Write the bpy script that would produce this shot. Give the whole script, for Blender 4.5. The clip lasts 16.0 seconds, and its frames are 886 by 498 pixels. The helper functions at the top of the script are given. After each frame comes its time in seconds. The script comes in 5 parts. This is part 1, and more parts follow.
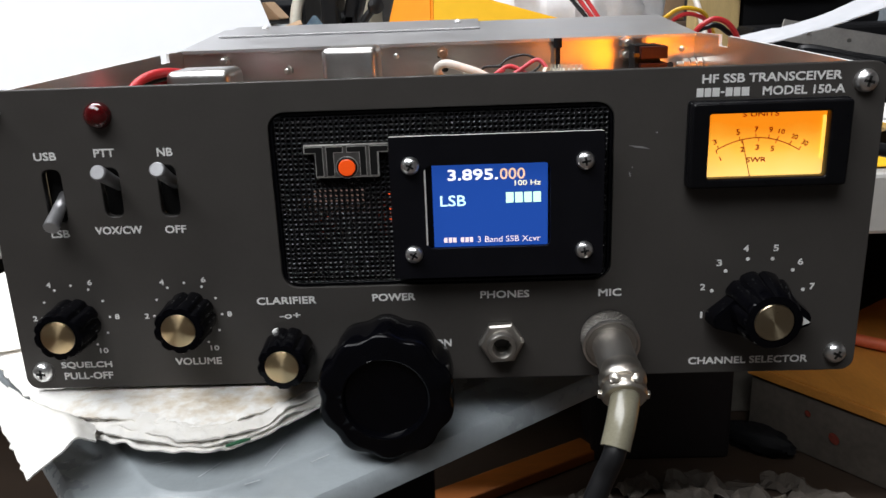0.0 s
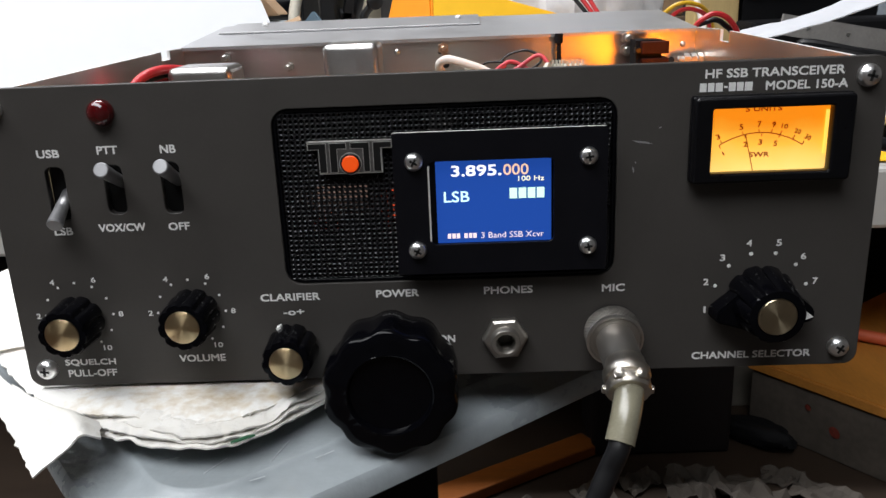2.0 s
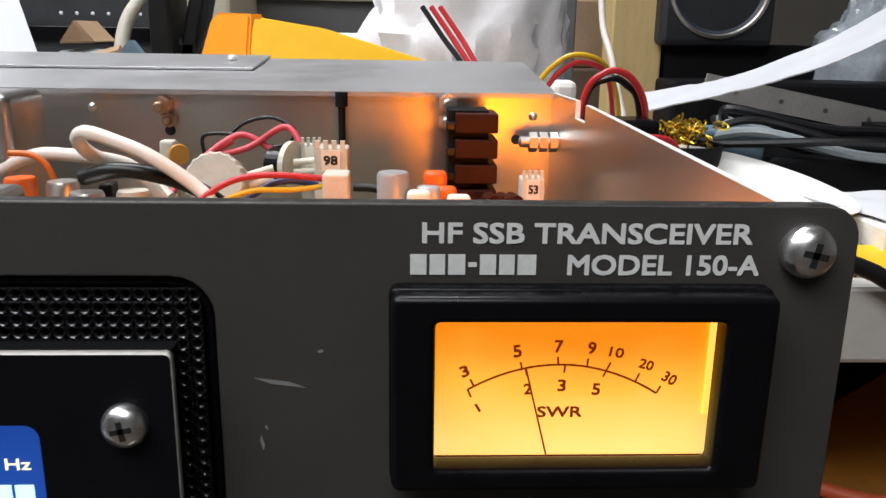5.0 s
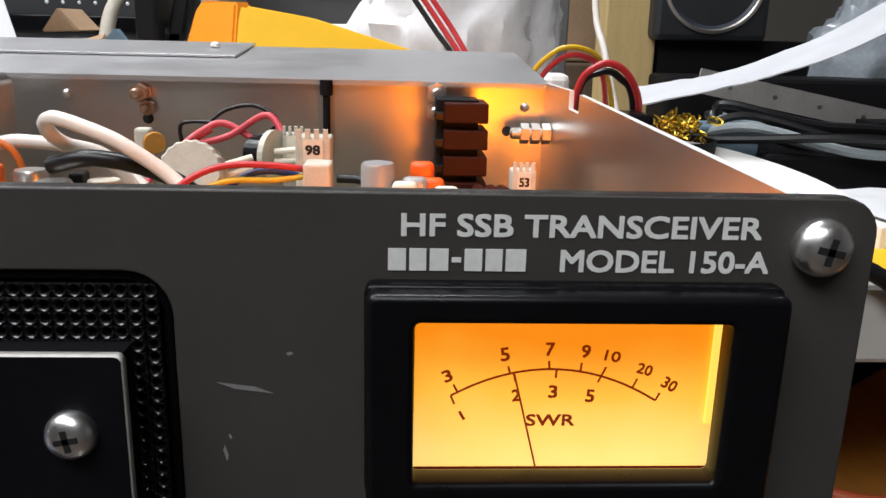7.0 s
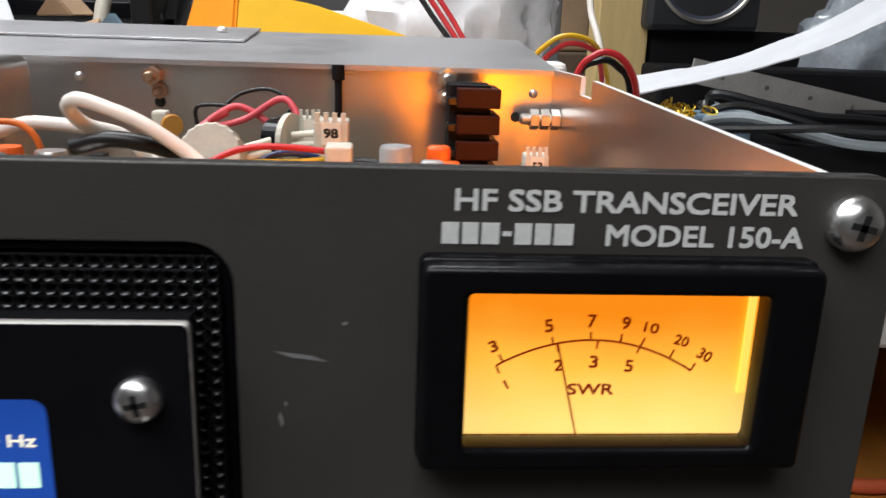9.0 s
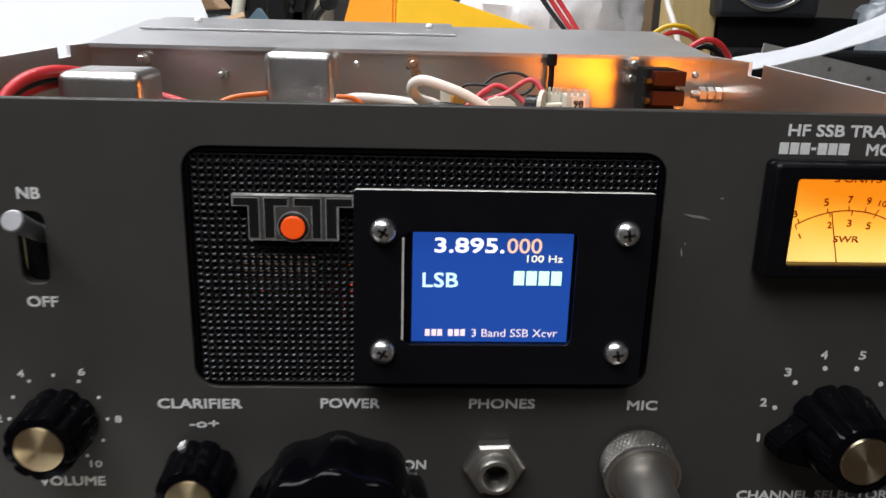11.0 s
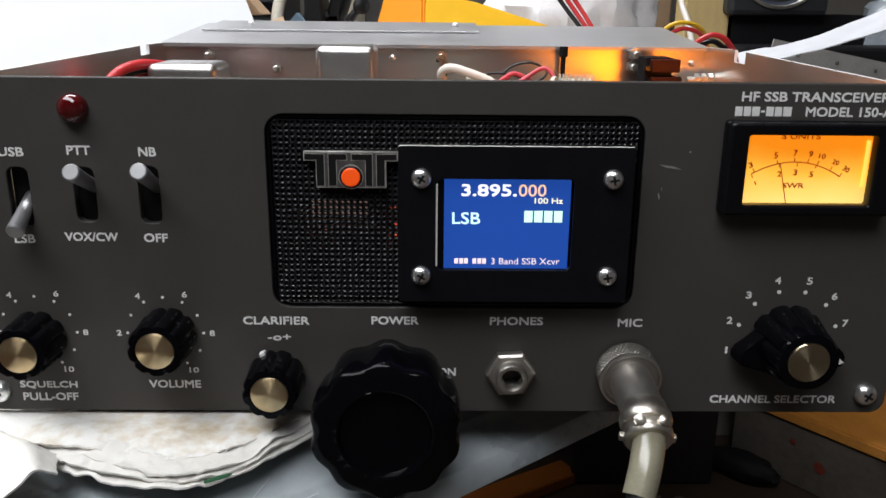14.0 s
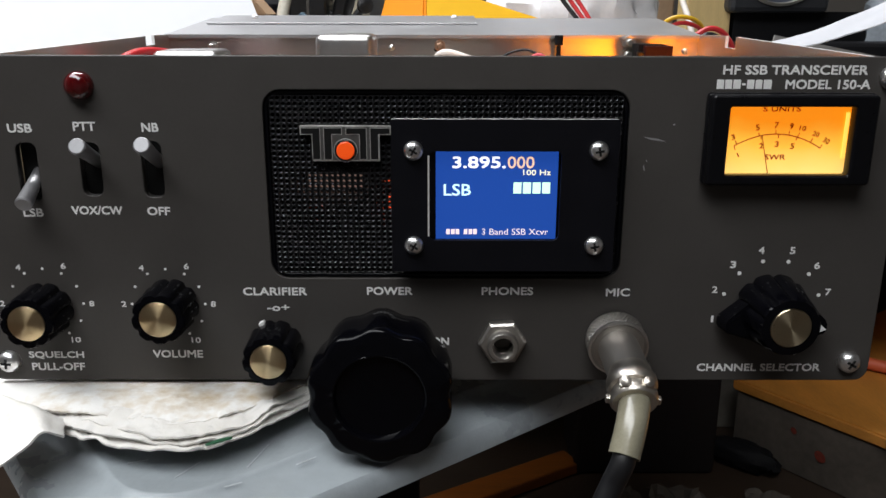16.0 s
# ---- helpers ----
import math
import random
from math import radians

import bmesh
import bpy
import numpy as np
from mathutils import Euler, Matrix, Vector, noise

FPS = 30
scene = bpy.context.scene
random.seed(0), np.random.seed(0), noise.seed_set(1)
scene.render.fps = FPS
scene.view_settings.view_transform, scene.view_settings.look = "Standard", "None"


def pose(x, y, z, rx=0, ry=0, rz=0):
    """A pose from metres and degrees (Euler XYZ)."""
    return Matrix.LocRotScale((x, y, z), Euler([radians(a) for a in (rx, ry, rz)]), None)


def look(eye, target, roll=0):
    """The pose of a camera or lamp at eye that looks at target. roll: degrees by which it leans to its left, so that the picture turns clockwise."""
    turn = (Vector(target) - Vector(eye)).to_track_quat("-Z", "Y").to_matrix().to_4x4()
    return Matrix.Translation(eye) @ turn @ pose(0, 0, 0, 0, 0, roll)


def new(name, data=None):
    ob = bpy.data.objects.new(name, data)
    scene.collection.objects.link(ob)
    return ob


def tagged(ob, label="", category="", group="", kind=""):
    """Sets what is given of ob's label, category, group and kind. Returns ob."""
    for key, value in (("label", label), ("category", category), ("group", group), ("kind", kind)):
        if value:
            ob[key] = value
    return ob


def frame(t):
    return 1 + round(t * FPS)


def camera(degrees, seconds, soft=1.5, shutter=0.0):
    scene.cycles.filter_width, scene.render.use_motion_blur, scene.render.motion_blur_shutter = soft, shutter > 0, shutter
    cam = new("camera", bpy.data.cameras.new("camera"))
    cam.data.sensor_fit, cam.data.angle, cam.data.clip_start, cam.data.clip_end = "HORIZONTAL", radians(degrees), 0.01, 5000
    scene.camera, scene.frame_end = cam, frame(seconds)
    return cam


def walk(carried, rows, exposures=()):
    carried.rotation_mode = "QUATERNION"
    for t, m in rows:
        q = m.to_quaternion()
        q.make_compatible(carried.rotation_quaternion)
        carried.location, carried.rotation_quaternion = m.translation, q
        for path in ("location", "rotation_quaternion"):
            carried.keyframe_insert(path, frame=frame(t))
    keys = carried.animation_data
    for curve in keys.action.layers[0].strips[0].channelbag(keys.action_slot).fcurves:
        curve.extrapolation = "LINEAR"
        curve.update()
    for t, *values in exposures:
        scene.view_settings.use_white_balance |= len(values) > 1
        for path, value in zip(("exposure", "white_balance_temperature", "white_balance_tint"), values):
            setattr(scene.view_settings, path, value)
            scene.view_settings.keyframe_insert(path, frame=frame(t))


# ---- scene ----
cam = camera(57.0, 16.0, 1.5, 0.5)
PATH = [
    (0, (0.01205, -0.25896, 1.02917), (-0.0431, 1.6509, 0.4381), -2.14),
    (0.5, (0.00919, -0.25976, 1.0296), (-0.0487, 1.6499, 0.4382), -2.26),
    (1, (0.01035, -0.2586, 1.03103), (-0.0441, 1.65, 0.4358), -2.29),
    (1.5, (0.01001, -0.25853, 1.03092), (-0.0409, 1.6493, 0.433), -2.29),
    (2, (0.01031, -0.25914, 1.02928), (-0.041, 1.6478, 0.4286), -2.33),
    (2.5, (0.02428, -0.24074, 1.03559), (-0.0254, 1.6678, 0.4396), -2.24),
    (3, (0.05175, -0.18651, 1.03639), (0.0297, 1.7295, 0.4632), -2.18),
    (3.5, (0.06293, -0.14383, 1.03682), (0.0875, 1.7772, 0.4809), -1.26),
    (4, (0.06906, -0.12185, 1.0337), (0.1318, 1.8052, 0.5021), -0.20),
    (4.5, (0.07985, -0.11041, 1.03006), (0.152, 1.8192, 0.5093), 0.22),
    (4.7, (0.08441, -0.10546, 1.02807), (0.1604, 1.825, 0.5109), 0.63),
    (7, (0.08683, -0.09229, 1.02416), (0.1935, 1.834, 0.4968), 1.46),
    (7.5, (0.08532, -0.09067, 1.02535), (0.2086, 1.831, 0.4849), 1.65),
    (8, (0.08478, -0.09078, 1.02482), (0.2107, 1.8313, 0.4867), 1.76),
    (8.5, (0.08407, -0.09052, 1.02439), (0.2141, 1.8294, 0.4794), 1.86),
    (9, (0.07856, -0.09613, 1.02314), (0.2217, 1.8212, 0.4722), 2.00),
    (9.5, (0.0571, -0.1133, 1.02638), (0.2069, 1.8026, 0.4725), 2.10),
    (10, (0.02783, -0.13881, 1.02683), (0.1608, 1.7732, 0.4553), 1.66),
    (10.2, (0.01584, -0.14683, 1.02635), (0.1423, 1.7621, 0.4431), 1.67),
    (12.3, (-0.00482, -0.22646, 1.03323), (0.043, 1.6835, 0.4417), 0.79),
    (12.5, (-0.00429, -0.2287, 1.031), (0.0392, 1.6815, 0.4399), 0.74),
    (13, (-0.00386, -0.22972, 1.03008), (0.0329, 1.6802, 0.4377), 0.67),
    (13.5, (-0.00318, -0.23134, 1.0287), (0.0295, 1.6802, 0.4413), 0.64),
    (14, (-0.00166, -0.2351, 1.02674), (0.0271, 1.6791, 0.4479), 0.60),
    (14.5, (0.00046, -0.23713, 1.01897), (0.0253, 1.6765, 0.4381), 0.52),
    (15, (0.00113, -0.24261, 1.02074), (0.022, 1.673, 0.4461), 0.42),
    (15.5, (0.00205, -0.24549, 1.02101), (0.0177, 1.6725, 0.4543), 0.27),
    (16, (0.00342, -0.2462, 1.01872), (0.0099, 1.6728, 0.4555), 0.13),
]
walk(cam, [(t, look(eye, target, roll)) for t, eye, target, roll in PATH])

# ---- world and light ----
world = bpy.data.worlds.new("room_dim")
scene.world = world
world.use_nodes = True
world.node_tree.nodes["Background"].inputs[0].default_value = (0.75, 0.85, 1.0, 1)
world.node_tree.nodes["Background"].inputs[1].default_value = 0.012


def area_lamp(name, eye, target, w, h, power, colour):
    d = bpy.data.lights.new(name, "AREA")
    d.shape, d.size, d.size_y, d.energy, d.color = "RECTANGLE", w, h, power, colour
    ob = new(name, d)
    ob.matrix_world = look(eye, target)
    return ob


CEIL = 2.45
area_lamp("ceiling_tube_light", (-0.45, 0.55, CEIL - 0.09), (-0.45, 0.55, 0), 1.2, 0.16, 30, (0.96, 0.97, 1.0))
# Unseen front light, added to brighten the panel; no such lamp is known.
area_lamp("unseen_front_light", (-0.36, -0.36, 1.84), (-0.05, 0.0, 0.9), 1.4, 0.40, 16, (0.95, 0.97, 1.0))


# ---- materials ----
def mat(name, col, rough=0.5, metal=0.0, vary=0.15, scale=60.0, bump=0.0, bscale=None, spec=0.5, stretch=(1, 1, 1),
        col2=None, sharp=0.0, bias=0.0, coat=0.0, trans=0.0, emit=None, power=0.0, rvary=0.1, sss=0.0, alpha=1.0, ior=1.45):
    m = bpy.data.materials.new(name)
    m.use_nodes = True
    nt = m.node_tree
    N, L = nt.nodes, nt.links
    p = N["Principled BSDF"]
    p.inputs["Roughness"].default_value = rough
    p.inputs["Metallic"].default_value = metal
    p.inputs["Specular IOR Level"].default_value = spec
    p.inputs["Coat Weight"].default_value = coat
    p.inputs["Transmission Weight"].default_value = trans
    p.inputs["IOR"].default_value = ior
    p.inputs["Base Color"].default_value = (*col, 1)
    if emit:
        p.inputs["Emission Color"].default_value = (*emit, 1)
        p.inputs["Emission Strength"].default_value = power
    if vary <= 0 and bump <= 0:
        return m
    tc, mp = N.new("ShaderNodeTexCoord"), N.new("ShaderNodeMapping")
    L.new(tc.outputs["Object"], mp.inputs["Vector"])
    mp.inputs["Scale"].default_value = stretch
    big, fine = N.new("ShaderNodeTexNoise"), N.new("ShaderNodeTexNoise")
    for n, s, d in ((big, scale, 3), (fine, scale * 9, 4)):
        L.new(mp.outputs["Vector"], n.inputs["Vector"])
        n.inputs["Scale"].default_value = s
        n.inputs["Detail"].default_value = d
    mix = N.new("ShaderNodeMix")
    mix.data_type = "FLOAT"
    mix.inputs[0].default_value = 0.4
    L.new(big.outputs["Fac"], mix.inputs[2])
    L.new(fine.outputs["Fac"], mix.inputs[3])
    ramp = N.new("ShaderNodeValToRGB")
    lo, hi = 0.25 + sharp * 0.22 - bias, 0.75 - sharp * 0.2 - bias
    ramp.color_ramp.elements[0].position, ramp.color_ramp.elements[1].position = lo, hi
    c2 = col2 or tuple(min(1, c * (1 + vary)) for c in col)
    c1 = col if col2 else tuple(c * (1 - vary) for c in col)
    ramp.color_ramp.elements[0].color, ramp.color_ramp.elements[1].color = (*c1, 1), (*c2, 1)
    L.new(mix.outputs[0], ramp.inputs["Fac"])
    L.new(ramp.outputs["Color"], p.inputs["Base Color"])
    mr = N.new("ShaderNodeMapRange")
    mr.inputs["To Min"].default_value, mr.inputs["To Max"].default_value = max(0.02, rough - rvary), min(1, rough + rvary)
    L.new(mix.outputs[0], mr.inputs["Value"])
    L.new(mr.outputs["Result"], p.inputs["Roughness"])
    if bump > 0:
        bn, bp = N.new("ShaderNodeTexNoise"), N.new("ShaderNodeBump")
        L.new(mp.outputs["Vector"], bn.inputs["Vector"])
        bn.inputs["Scale"].default_value = bscale or scale * 12
        bn.inputs["Detail"].default_value = 4
        bp.inputs["Strength"].default_value = bump
        bp.inputs["Distance"].default_value = 0.001
        L.new(bn.outputs["Fac"], bp.inputs["Height"])
        L.new(bp.outputs["Normal"], p.inputs["Normal"])
    return m


def glow(name, col, power):
    m = bpy.data.materials.new(name)
    m.use_nodes = True
    p = m.node_tree.nodes["Principled BSDF"]
    p.inputs["Base Color"].default_value = (*[c * 0.5 for c in col], 1)
    p.inputs["Emission Color"].default_value = (*col, 1)
    p.inputs["Emission Strength"].default_value = power
    p.inputs["Roughness"].default_value = 0.4
    return m


PANEL = mat("grey_painted_panel", (0.053, 0.0485, 0.0445), 0.55, 0, 0.10, 90, 0.10, 3200, spec=0.4)
PANEL_EDGE = mat("worn_panel_edge", (0.022, 0.020, 0.019), 0.45, 0.2, 0.5, 130, col2=(0.10, 0.095, 0.09), sharp=0.8, bias=-0.10)
PRINT = mat("white_print", (0.80, 0.80, 0.78), 0.6, 0, 0.12, 900, spec=0.3)
ALU = mat("brushed_aluminium", (0.55, 0.53, 0.51), 0.32, 1.0, 0.05, 40, 0.0, 900, stretch=(1, 1, 4), rvary=0.03)
ALU_BRIGHT = mat("bright_aluminium", (0.74, 0.74, 0.74), 0.3, 1.0, 0.08, 150)
ALU_CAN = mat("drawn_aluminium_can", (0.52, 0.51, 0.50), 0.33, 1.0, 0.1, 120, 0.1, 1500)
CHROME = mat("nickel_plate", (0.76, 0.74, 0.71), 0.32, 1.0, 0.12, 500, rvary=0.1)
NICKEL_DULL = mat("dull_nickel", (0.48, 0.455, 0.42), 0.44, 1.0, 0.08, 300, 0.02, 2500)
SCREW_HEAD = mat("bright_zinc_screw", (0.93, 0.93, 0.93), 0.31, 1.0, 0.08, 500, rvary=0.12)
DARK_SLOT = mat("screw_recess", (0.03, 0.03, 0.03), 0.6, 0.5, 0.1, 500)
BLACK = mat("black_plastic", (0.004, 0.004, 0.005), 0.3, 0, 0.2, 200, spec=0.22)
BLACK_GLOSS = mat("glossy_black_bakelite", (0.002, 0.002, 0.003), 0.11, 0, 0.2, 200, spec=0.16, rvary=0.03)
BLACK_MATT = mat("matt_black_plastic", (0.008, 0.008, 0.009), 0.6, 0, 0.2, 300, 0.2, 3000, spec=0.12)
GRILLE = mat("black_moulded_grille", (0.008, 0.008, 0.009), 0.27, 0, 0.1, 60, spec=1.0, rvary=0.02)
BEZEL = mat("black_printed_bezel", (0.005, 0.005, 0.007), 0.38, 0, 0.2, 100, 0.05, 2000, spec=0.2)
BEZEL_EDGE = mat("pale_bezel_edge", (0.62, 0.60, 0.56), 0.5, 0, 0.15, 600)
GOLD = mat("turned_brass_cap", (0.76, 0.58, 0.34), 0.32, 1.0, 0.06, 300)
LED_RED = mat("dark_red_lens", (0.07, 0.002, 0.003), 0.1, 0, 0.1, 100, spec=0.7, coat=0.5)
ORANGE_DOT = mat("glowing_orange_dot", (0.75, 0.09, 0.01), 0.4, 0, 0.1, 500, emit=(1.0, 0.075, 0.003), power=0.40)
# spun brass: radial sheen on knob caps
nt = GOLD.node_tree
tan = nt.nodes.new("ShaderNodeTangent")
tan.direction_type, tan.axis = "RADIAL", "Y"
nt.links.new(tan.outputs["Tangent"], nt.nodes["Principled BSDF"].inputs["Tangent"])
nt.nodes["Principled BSDF"].inputs["Anisotropic"].default_value = 0.9
nt.nodes["Principled BSDF"].inputs["Anisotropic Rotation"].default_value = 0.25


# ---- building helpers ----
def mesh_from(name, verts, faces, smooth=False):
    me = bpy.data.meshes.new(name)
    me.from_pydata([tuple(v) for v in verts], [], faces)
    me.update()
    if smooth:
        me.polygons.foreach_set("use_smooth", [True] * len(me.polygons))
        me.set_sharp_from_angle(angle=radians(38))
    return me


def part(name, me, material, parent=None, label="", smooth=None):
    """Links a mesh or bmesh, given in world coordinates, as one object under its thing or part."""
    if isinstance(me, bmesh.types.BMesh):
        bm, me = me, bpy.data.meshes.new(name)
        bmesh.ops.recalc_face_normals(bm, faces=bm.faces)
        bm.to_mesh(me)
        bm.free()
    if smooth:
        me.polygons.foreach_set("use_smooth", [True] * len(me.polygons))
        me.set_sharp_from_angle(angle=radians(38))
    me.name = name
    if not me.materials:
        me.materials.append(material)
    ob = new(name, me)
    if parent is not None:
        ob.parent = parent
        base = parent.location if parent.type == "EMPTY" else Vector((0, 0, 0))
        ob.matrix_parent_inverse = Matrix.Translation(-base)
    if label:
        ob["label"] = label
    return ob


def thing(name, base, label, category, group="", kind=""):
    ob = new(name)
    ob.empty_display_size = 0.01
    ob.location = base
    return tagged(ob, label, category, group, kind)


def box_bm(x0, x1, y0, y1, z0, z1, bevel=0.0, seg=2, bm=None):
    made = bm or bmesh.new()
    r = bmesh.ops.create_cube(made, size=1)
    bmesh.ops.transform(made, verts=r["verts"], matrix=Matrix.Translation(((x0 + x1) / 2, (y0 + y1) / 2, (z0 + z1) / 2))
                        @ Matrix.Diagonal((x1 - x0, y1 - y0, z1 - z0, 1)))
    if bevel > 0:
        es = list({e for v in r["verts"] for e in v.link_edges})
        bmesh.ops.bevel(made, geom=es, offset=bevel, segments=seg, affect="EDGES", profile=0.5)
    return made


def turned(bm, m):
    bmesh.ops.transform(bm, verts=bm.verts, matrix=m)
    return bm


def lathe(profile, origin, axis=(0, -1, 0), seg=48, wave=None, up=(0, 0, 1), close=True):
    """Turns (radius, distance along axis) about axis; wave(angle, radius, distance) scales the radius."""
    a = Vector(axis).normalized()
    up = Vector(up) if abs(a.dot(Vector(up))) < 0.9 * Vector(up).length else Vector((0, 1, 0))
    u = up - a * a.dot(up)
    u.normalize()
    w = a.cross(u)
    o = Vector(origin)
    vs, fs = [], []
    for r, d in profile:
        for i in range(seg):
            th = 2 * math.pi * i / seg
            k = wave(th, r, d) if wave else 1.0
            vs.append(o + a * d + (u * math.cos(th) + w * math.sin(th)) * r * k)
    for j in range(len(profile) - 1):
        for i in range(seg):
            i2 = (i + 1) % seg
            fs.append((j * seg + i, j * seg + i2, (j + 1) * seg + i2, (j + 1) * seg + i))
    if close:
        fs.append(tuple(range(seg)))
        fs.append(tuple((len(profile) - 1) * seg + i for i in reversed(range(seg))))
    bm = bmesh.new()
    bv = [bm.verts.new(v) for v in vs]
    for f in fs:
        bm.faces.new([bv[i] for i in f])
    return bm


def smooth_line(pts, n=8):
    """Points of a smooth curve through pts."""
    P = [Vector(p) for p in pts]
    P = [P[0] * 2 - P[1]] + P + [P[-1] * 2 - P[-2]]
    out = []
    for i in range(1, len(P) - 2):
        for k in range(n):
            t = k / n
            a, b, c, d = P[i - 1], P[i], P[i + 1], P[i + 2]
            out.append(0.5 * (2 * b + (c - a) * t + (2 * a - 5 * b + 4 * c - d) * t * t + (3 * b - a - 3 * c + d) * t ** 3))
    out.append(P[-2])
    return out


def tube(pts, r, seg=8, n=8, flat=1.0):
    line = smooth_line(pts, n) if n > 1 else [Vector(p) for p in pts]
    bm = bmesh.new()
    prev, ref = None, None
    for i, p in enumerate(line):
        t = (line[min(i + 1, len(line) - 1)] - line[max(i - 1, 0)]).normalized()
        if ref is None:
            ref = t.orthogonal().normalized()
        ref = (ref - t * ref.dot(t)).normalized()
        w = t.cross(ref)
        rr = r(i / (len(line) - 1)) if callable(r) else r
        ring = [bm.verts.new(p + (ref * math.cos(2 * math.pi * k / seg) + w * math.sin(2 * math.pi * k / seg) * flat) * rr) for k in range(seg)]
        if prev:
            for k in range(seg):
                bm.faces.new((prev[k], prev[(k + 1) % seg], ring[(k + 1) % seg], ring[k]))
        else:
            bm.faces.new(ring[::-1])
        prev = ring
    bm.faces.new(prev)
    return bm


def rrect(x0, x1, z0, z1, r, n=6):
    out = []
    for cx, cz, a0 in ((x1 - r, z1 - r, 0), (x0 + r, z1 - r, 90), (x0 + r, z0 + r, 180), (x1 - r, z0 + r, 270)):
        for i in range(n + 1):
            a = radians(a0 + 90 * i / n)
            out.append((cx + r * math.cos(a), cz + r * math.sin(a)))
    return out


def plate_mesh(loops, y_front, y_back, bevel=0.0):
    """An upright plate in the x, z plane with openings: the first loop is the outline, the others are holes."""
    cu = bpy.data.curves.new("plate", "CURVE")
    cu.dimensions, cu.fill_mode = "2D", "BOTH"
    for lp in loops:
        s = cu.splines.new("POLY")
        s.points.add(len(lp) - 1)
        for p, (x, z) in zip(s.points, lp):
            p.co = (x, z, 0, 1)
        s.use_cyclic_u = True
    cu.extrude = (y_back - y_front) / 2 - bevel
    cu.bevel_depth, cu.bevel_resolution, cu.offset = bevel, 1, -bevel
    ob = bpy.data.objects.new("plate", cu)
    scene.collection.objects.link(ob)
    me = bpy.data.meshes.new_from_object(ob.evaluated_get(bpy.context.evaluated_depsgraph_get()))
    bpy.data.objects.remove(ob)
    bpy.data.curves.remove(cu)
    bm = bmesh.new()
    bm.from_mesh(me)
    bmesh.ops.remove_doubles(bm, verts=bm.verts, dist=0.000005)
    bm.to_mesh(me)
    bm.free()
    me.transform(Matrix(((1, 0, 0, 0), (0, 0, -1, (y_front + y_back) / 2), (0, 1, 0, 0), (0, 0, 0, 1))))
    me.materials.clear()
    return me


def text_mesh(s, x0, x1, zc, h, y, thick=0.00012, lean=0.0, spin=0.0, bold=0.035):
    """Flat print: the words s from x0 to x1, cap height h, centred on height zc, facing -y, thickened by a share of h."""
    cu = bpy.data.curves.new("print", "FONT")
    cu.body = s
    cu.resolution_u = 3
    ob = bpy.data.objects.new("print", cu)
    scene.collection.objects.link(ob)
    me = bpy.data.meshes.new_from_object(ob.evaluated_get(bpy.context.evaluated_depsgraph_get()))
    bpy.data.objects.remove(ob)
    bpy.data.curves.remove(cu)
    co = np.empty(len(me.vertices) * 3)
    me.vertices.foreach_get("co", co)
    co = co.reshape(-1, 3)
    tris = [tuple(f.vertices) for f in me.polygons]
    bpy.data.meshes.remove(me)
    b = bold * h
    lo, hi = co.min(0), co.max(0)
    sx, sz = (x1 - x0 - 2 * b) / (hi[0] - lo[0]), (h - 2 * b) / (hi[1] - lo[1])
    px, pz = (co[:, 0] - (lo[0] + hi[0]) / 2) * sx, (co[:, 1] - (lo[1] + hi[1]) / 2) * sz
    c, sn = math.cos(spin), math.sin(spin)
    vs, fs = [], []
    for k, (dx, dz) in enumerate(((-b, -b), (b, -b), (-b, b), (b, b)) if b > 0 else ((0, 0),)):
        qx, qz = px + dx + lean * pz, pz + dz
        fs += [tuple(i + len(vs) for i in f) for f in tris]
        yy = y - thick + k * min(thick * 0.2, 0.00002)
        vs += [((x0 + x1) / 2 + a * c - d * sn, yy, zc + a * sn + d * c) for a, d in zip(qx, qz)]
    return mesh_from("print", vs, fs)


def grid_sheet(fn, nu, nv, thick=0.0):
    """A sheet from fn(u, v) -> point, with thickness downwards along its normals."""
    bm = bmesh.new()
    g = [[bm.verts.new(fn(i / nu, j / nv)) for j in range(nv + 1)] for i in range(nu + 1)]
    for i in range(nu):
        for j in range(nv):
            bm.faces.new((g[i][j], g[i + 1][j], g[i + 1][j + 1], g[i][j + 1]))
    if thick:
        bm.normal_update()
        r = bmesh.ops.solidify(bm, geom=bm.faces[:], thickness=thick)
    return bm


def centred(ob, c):
    """Moves a part's origin to c, leaving it where it is."""
    ob.data.transform(Matrix.Translation(-Vector(c)))
    ob.location = c
    return ob


# ---- the room ----
PLASTER = mat("grey_plaster", (0.24, 0.23, 0.22), 0.9, 0, 0.12, 3, 0.3, 60)
# Ceiling colour is lowered so less light bounces onto the black parts.
CEILING = mat("darkened_ceiling_paint", (0.46, 0.45, 0.42), 0.9, 0, 0.05, 4, 0.2, 80)
FLOORING = mat("brown_vinyl_floor", (0.10, 0.075, 0.055), 0.6, 0, 0.3, 6, 0.2, 90)
WOOD = mat("varnished_pine", (0.30, 0.17, 0.07), 0.45, 0, 0.3, 14, 0.2, 220, stretch=(1, 7, 7), col2=(0.42, 0.25, 0.10))
# Darkened copy of the plaster: keeps the back wall dim under the lamps.
PLASTER_SHADED = mat("shaded_plaster_copy", (0.07, 0.063, 0.055), 0.9, 0, 0.15, 3, 0.3, 60)
RX0, RX1, RY0, RY1 = -1.7, 1.9, -1.9, 1.45


def wall(name, x0, x1, y0, y1, z0, z1, m, label, category="wall"):
    ob = part(name, box_bm(x0, x1, y0, y1, z0, z1), m)
    return tagged(ob, label, category, kind="structure")


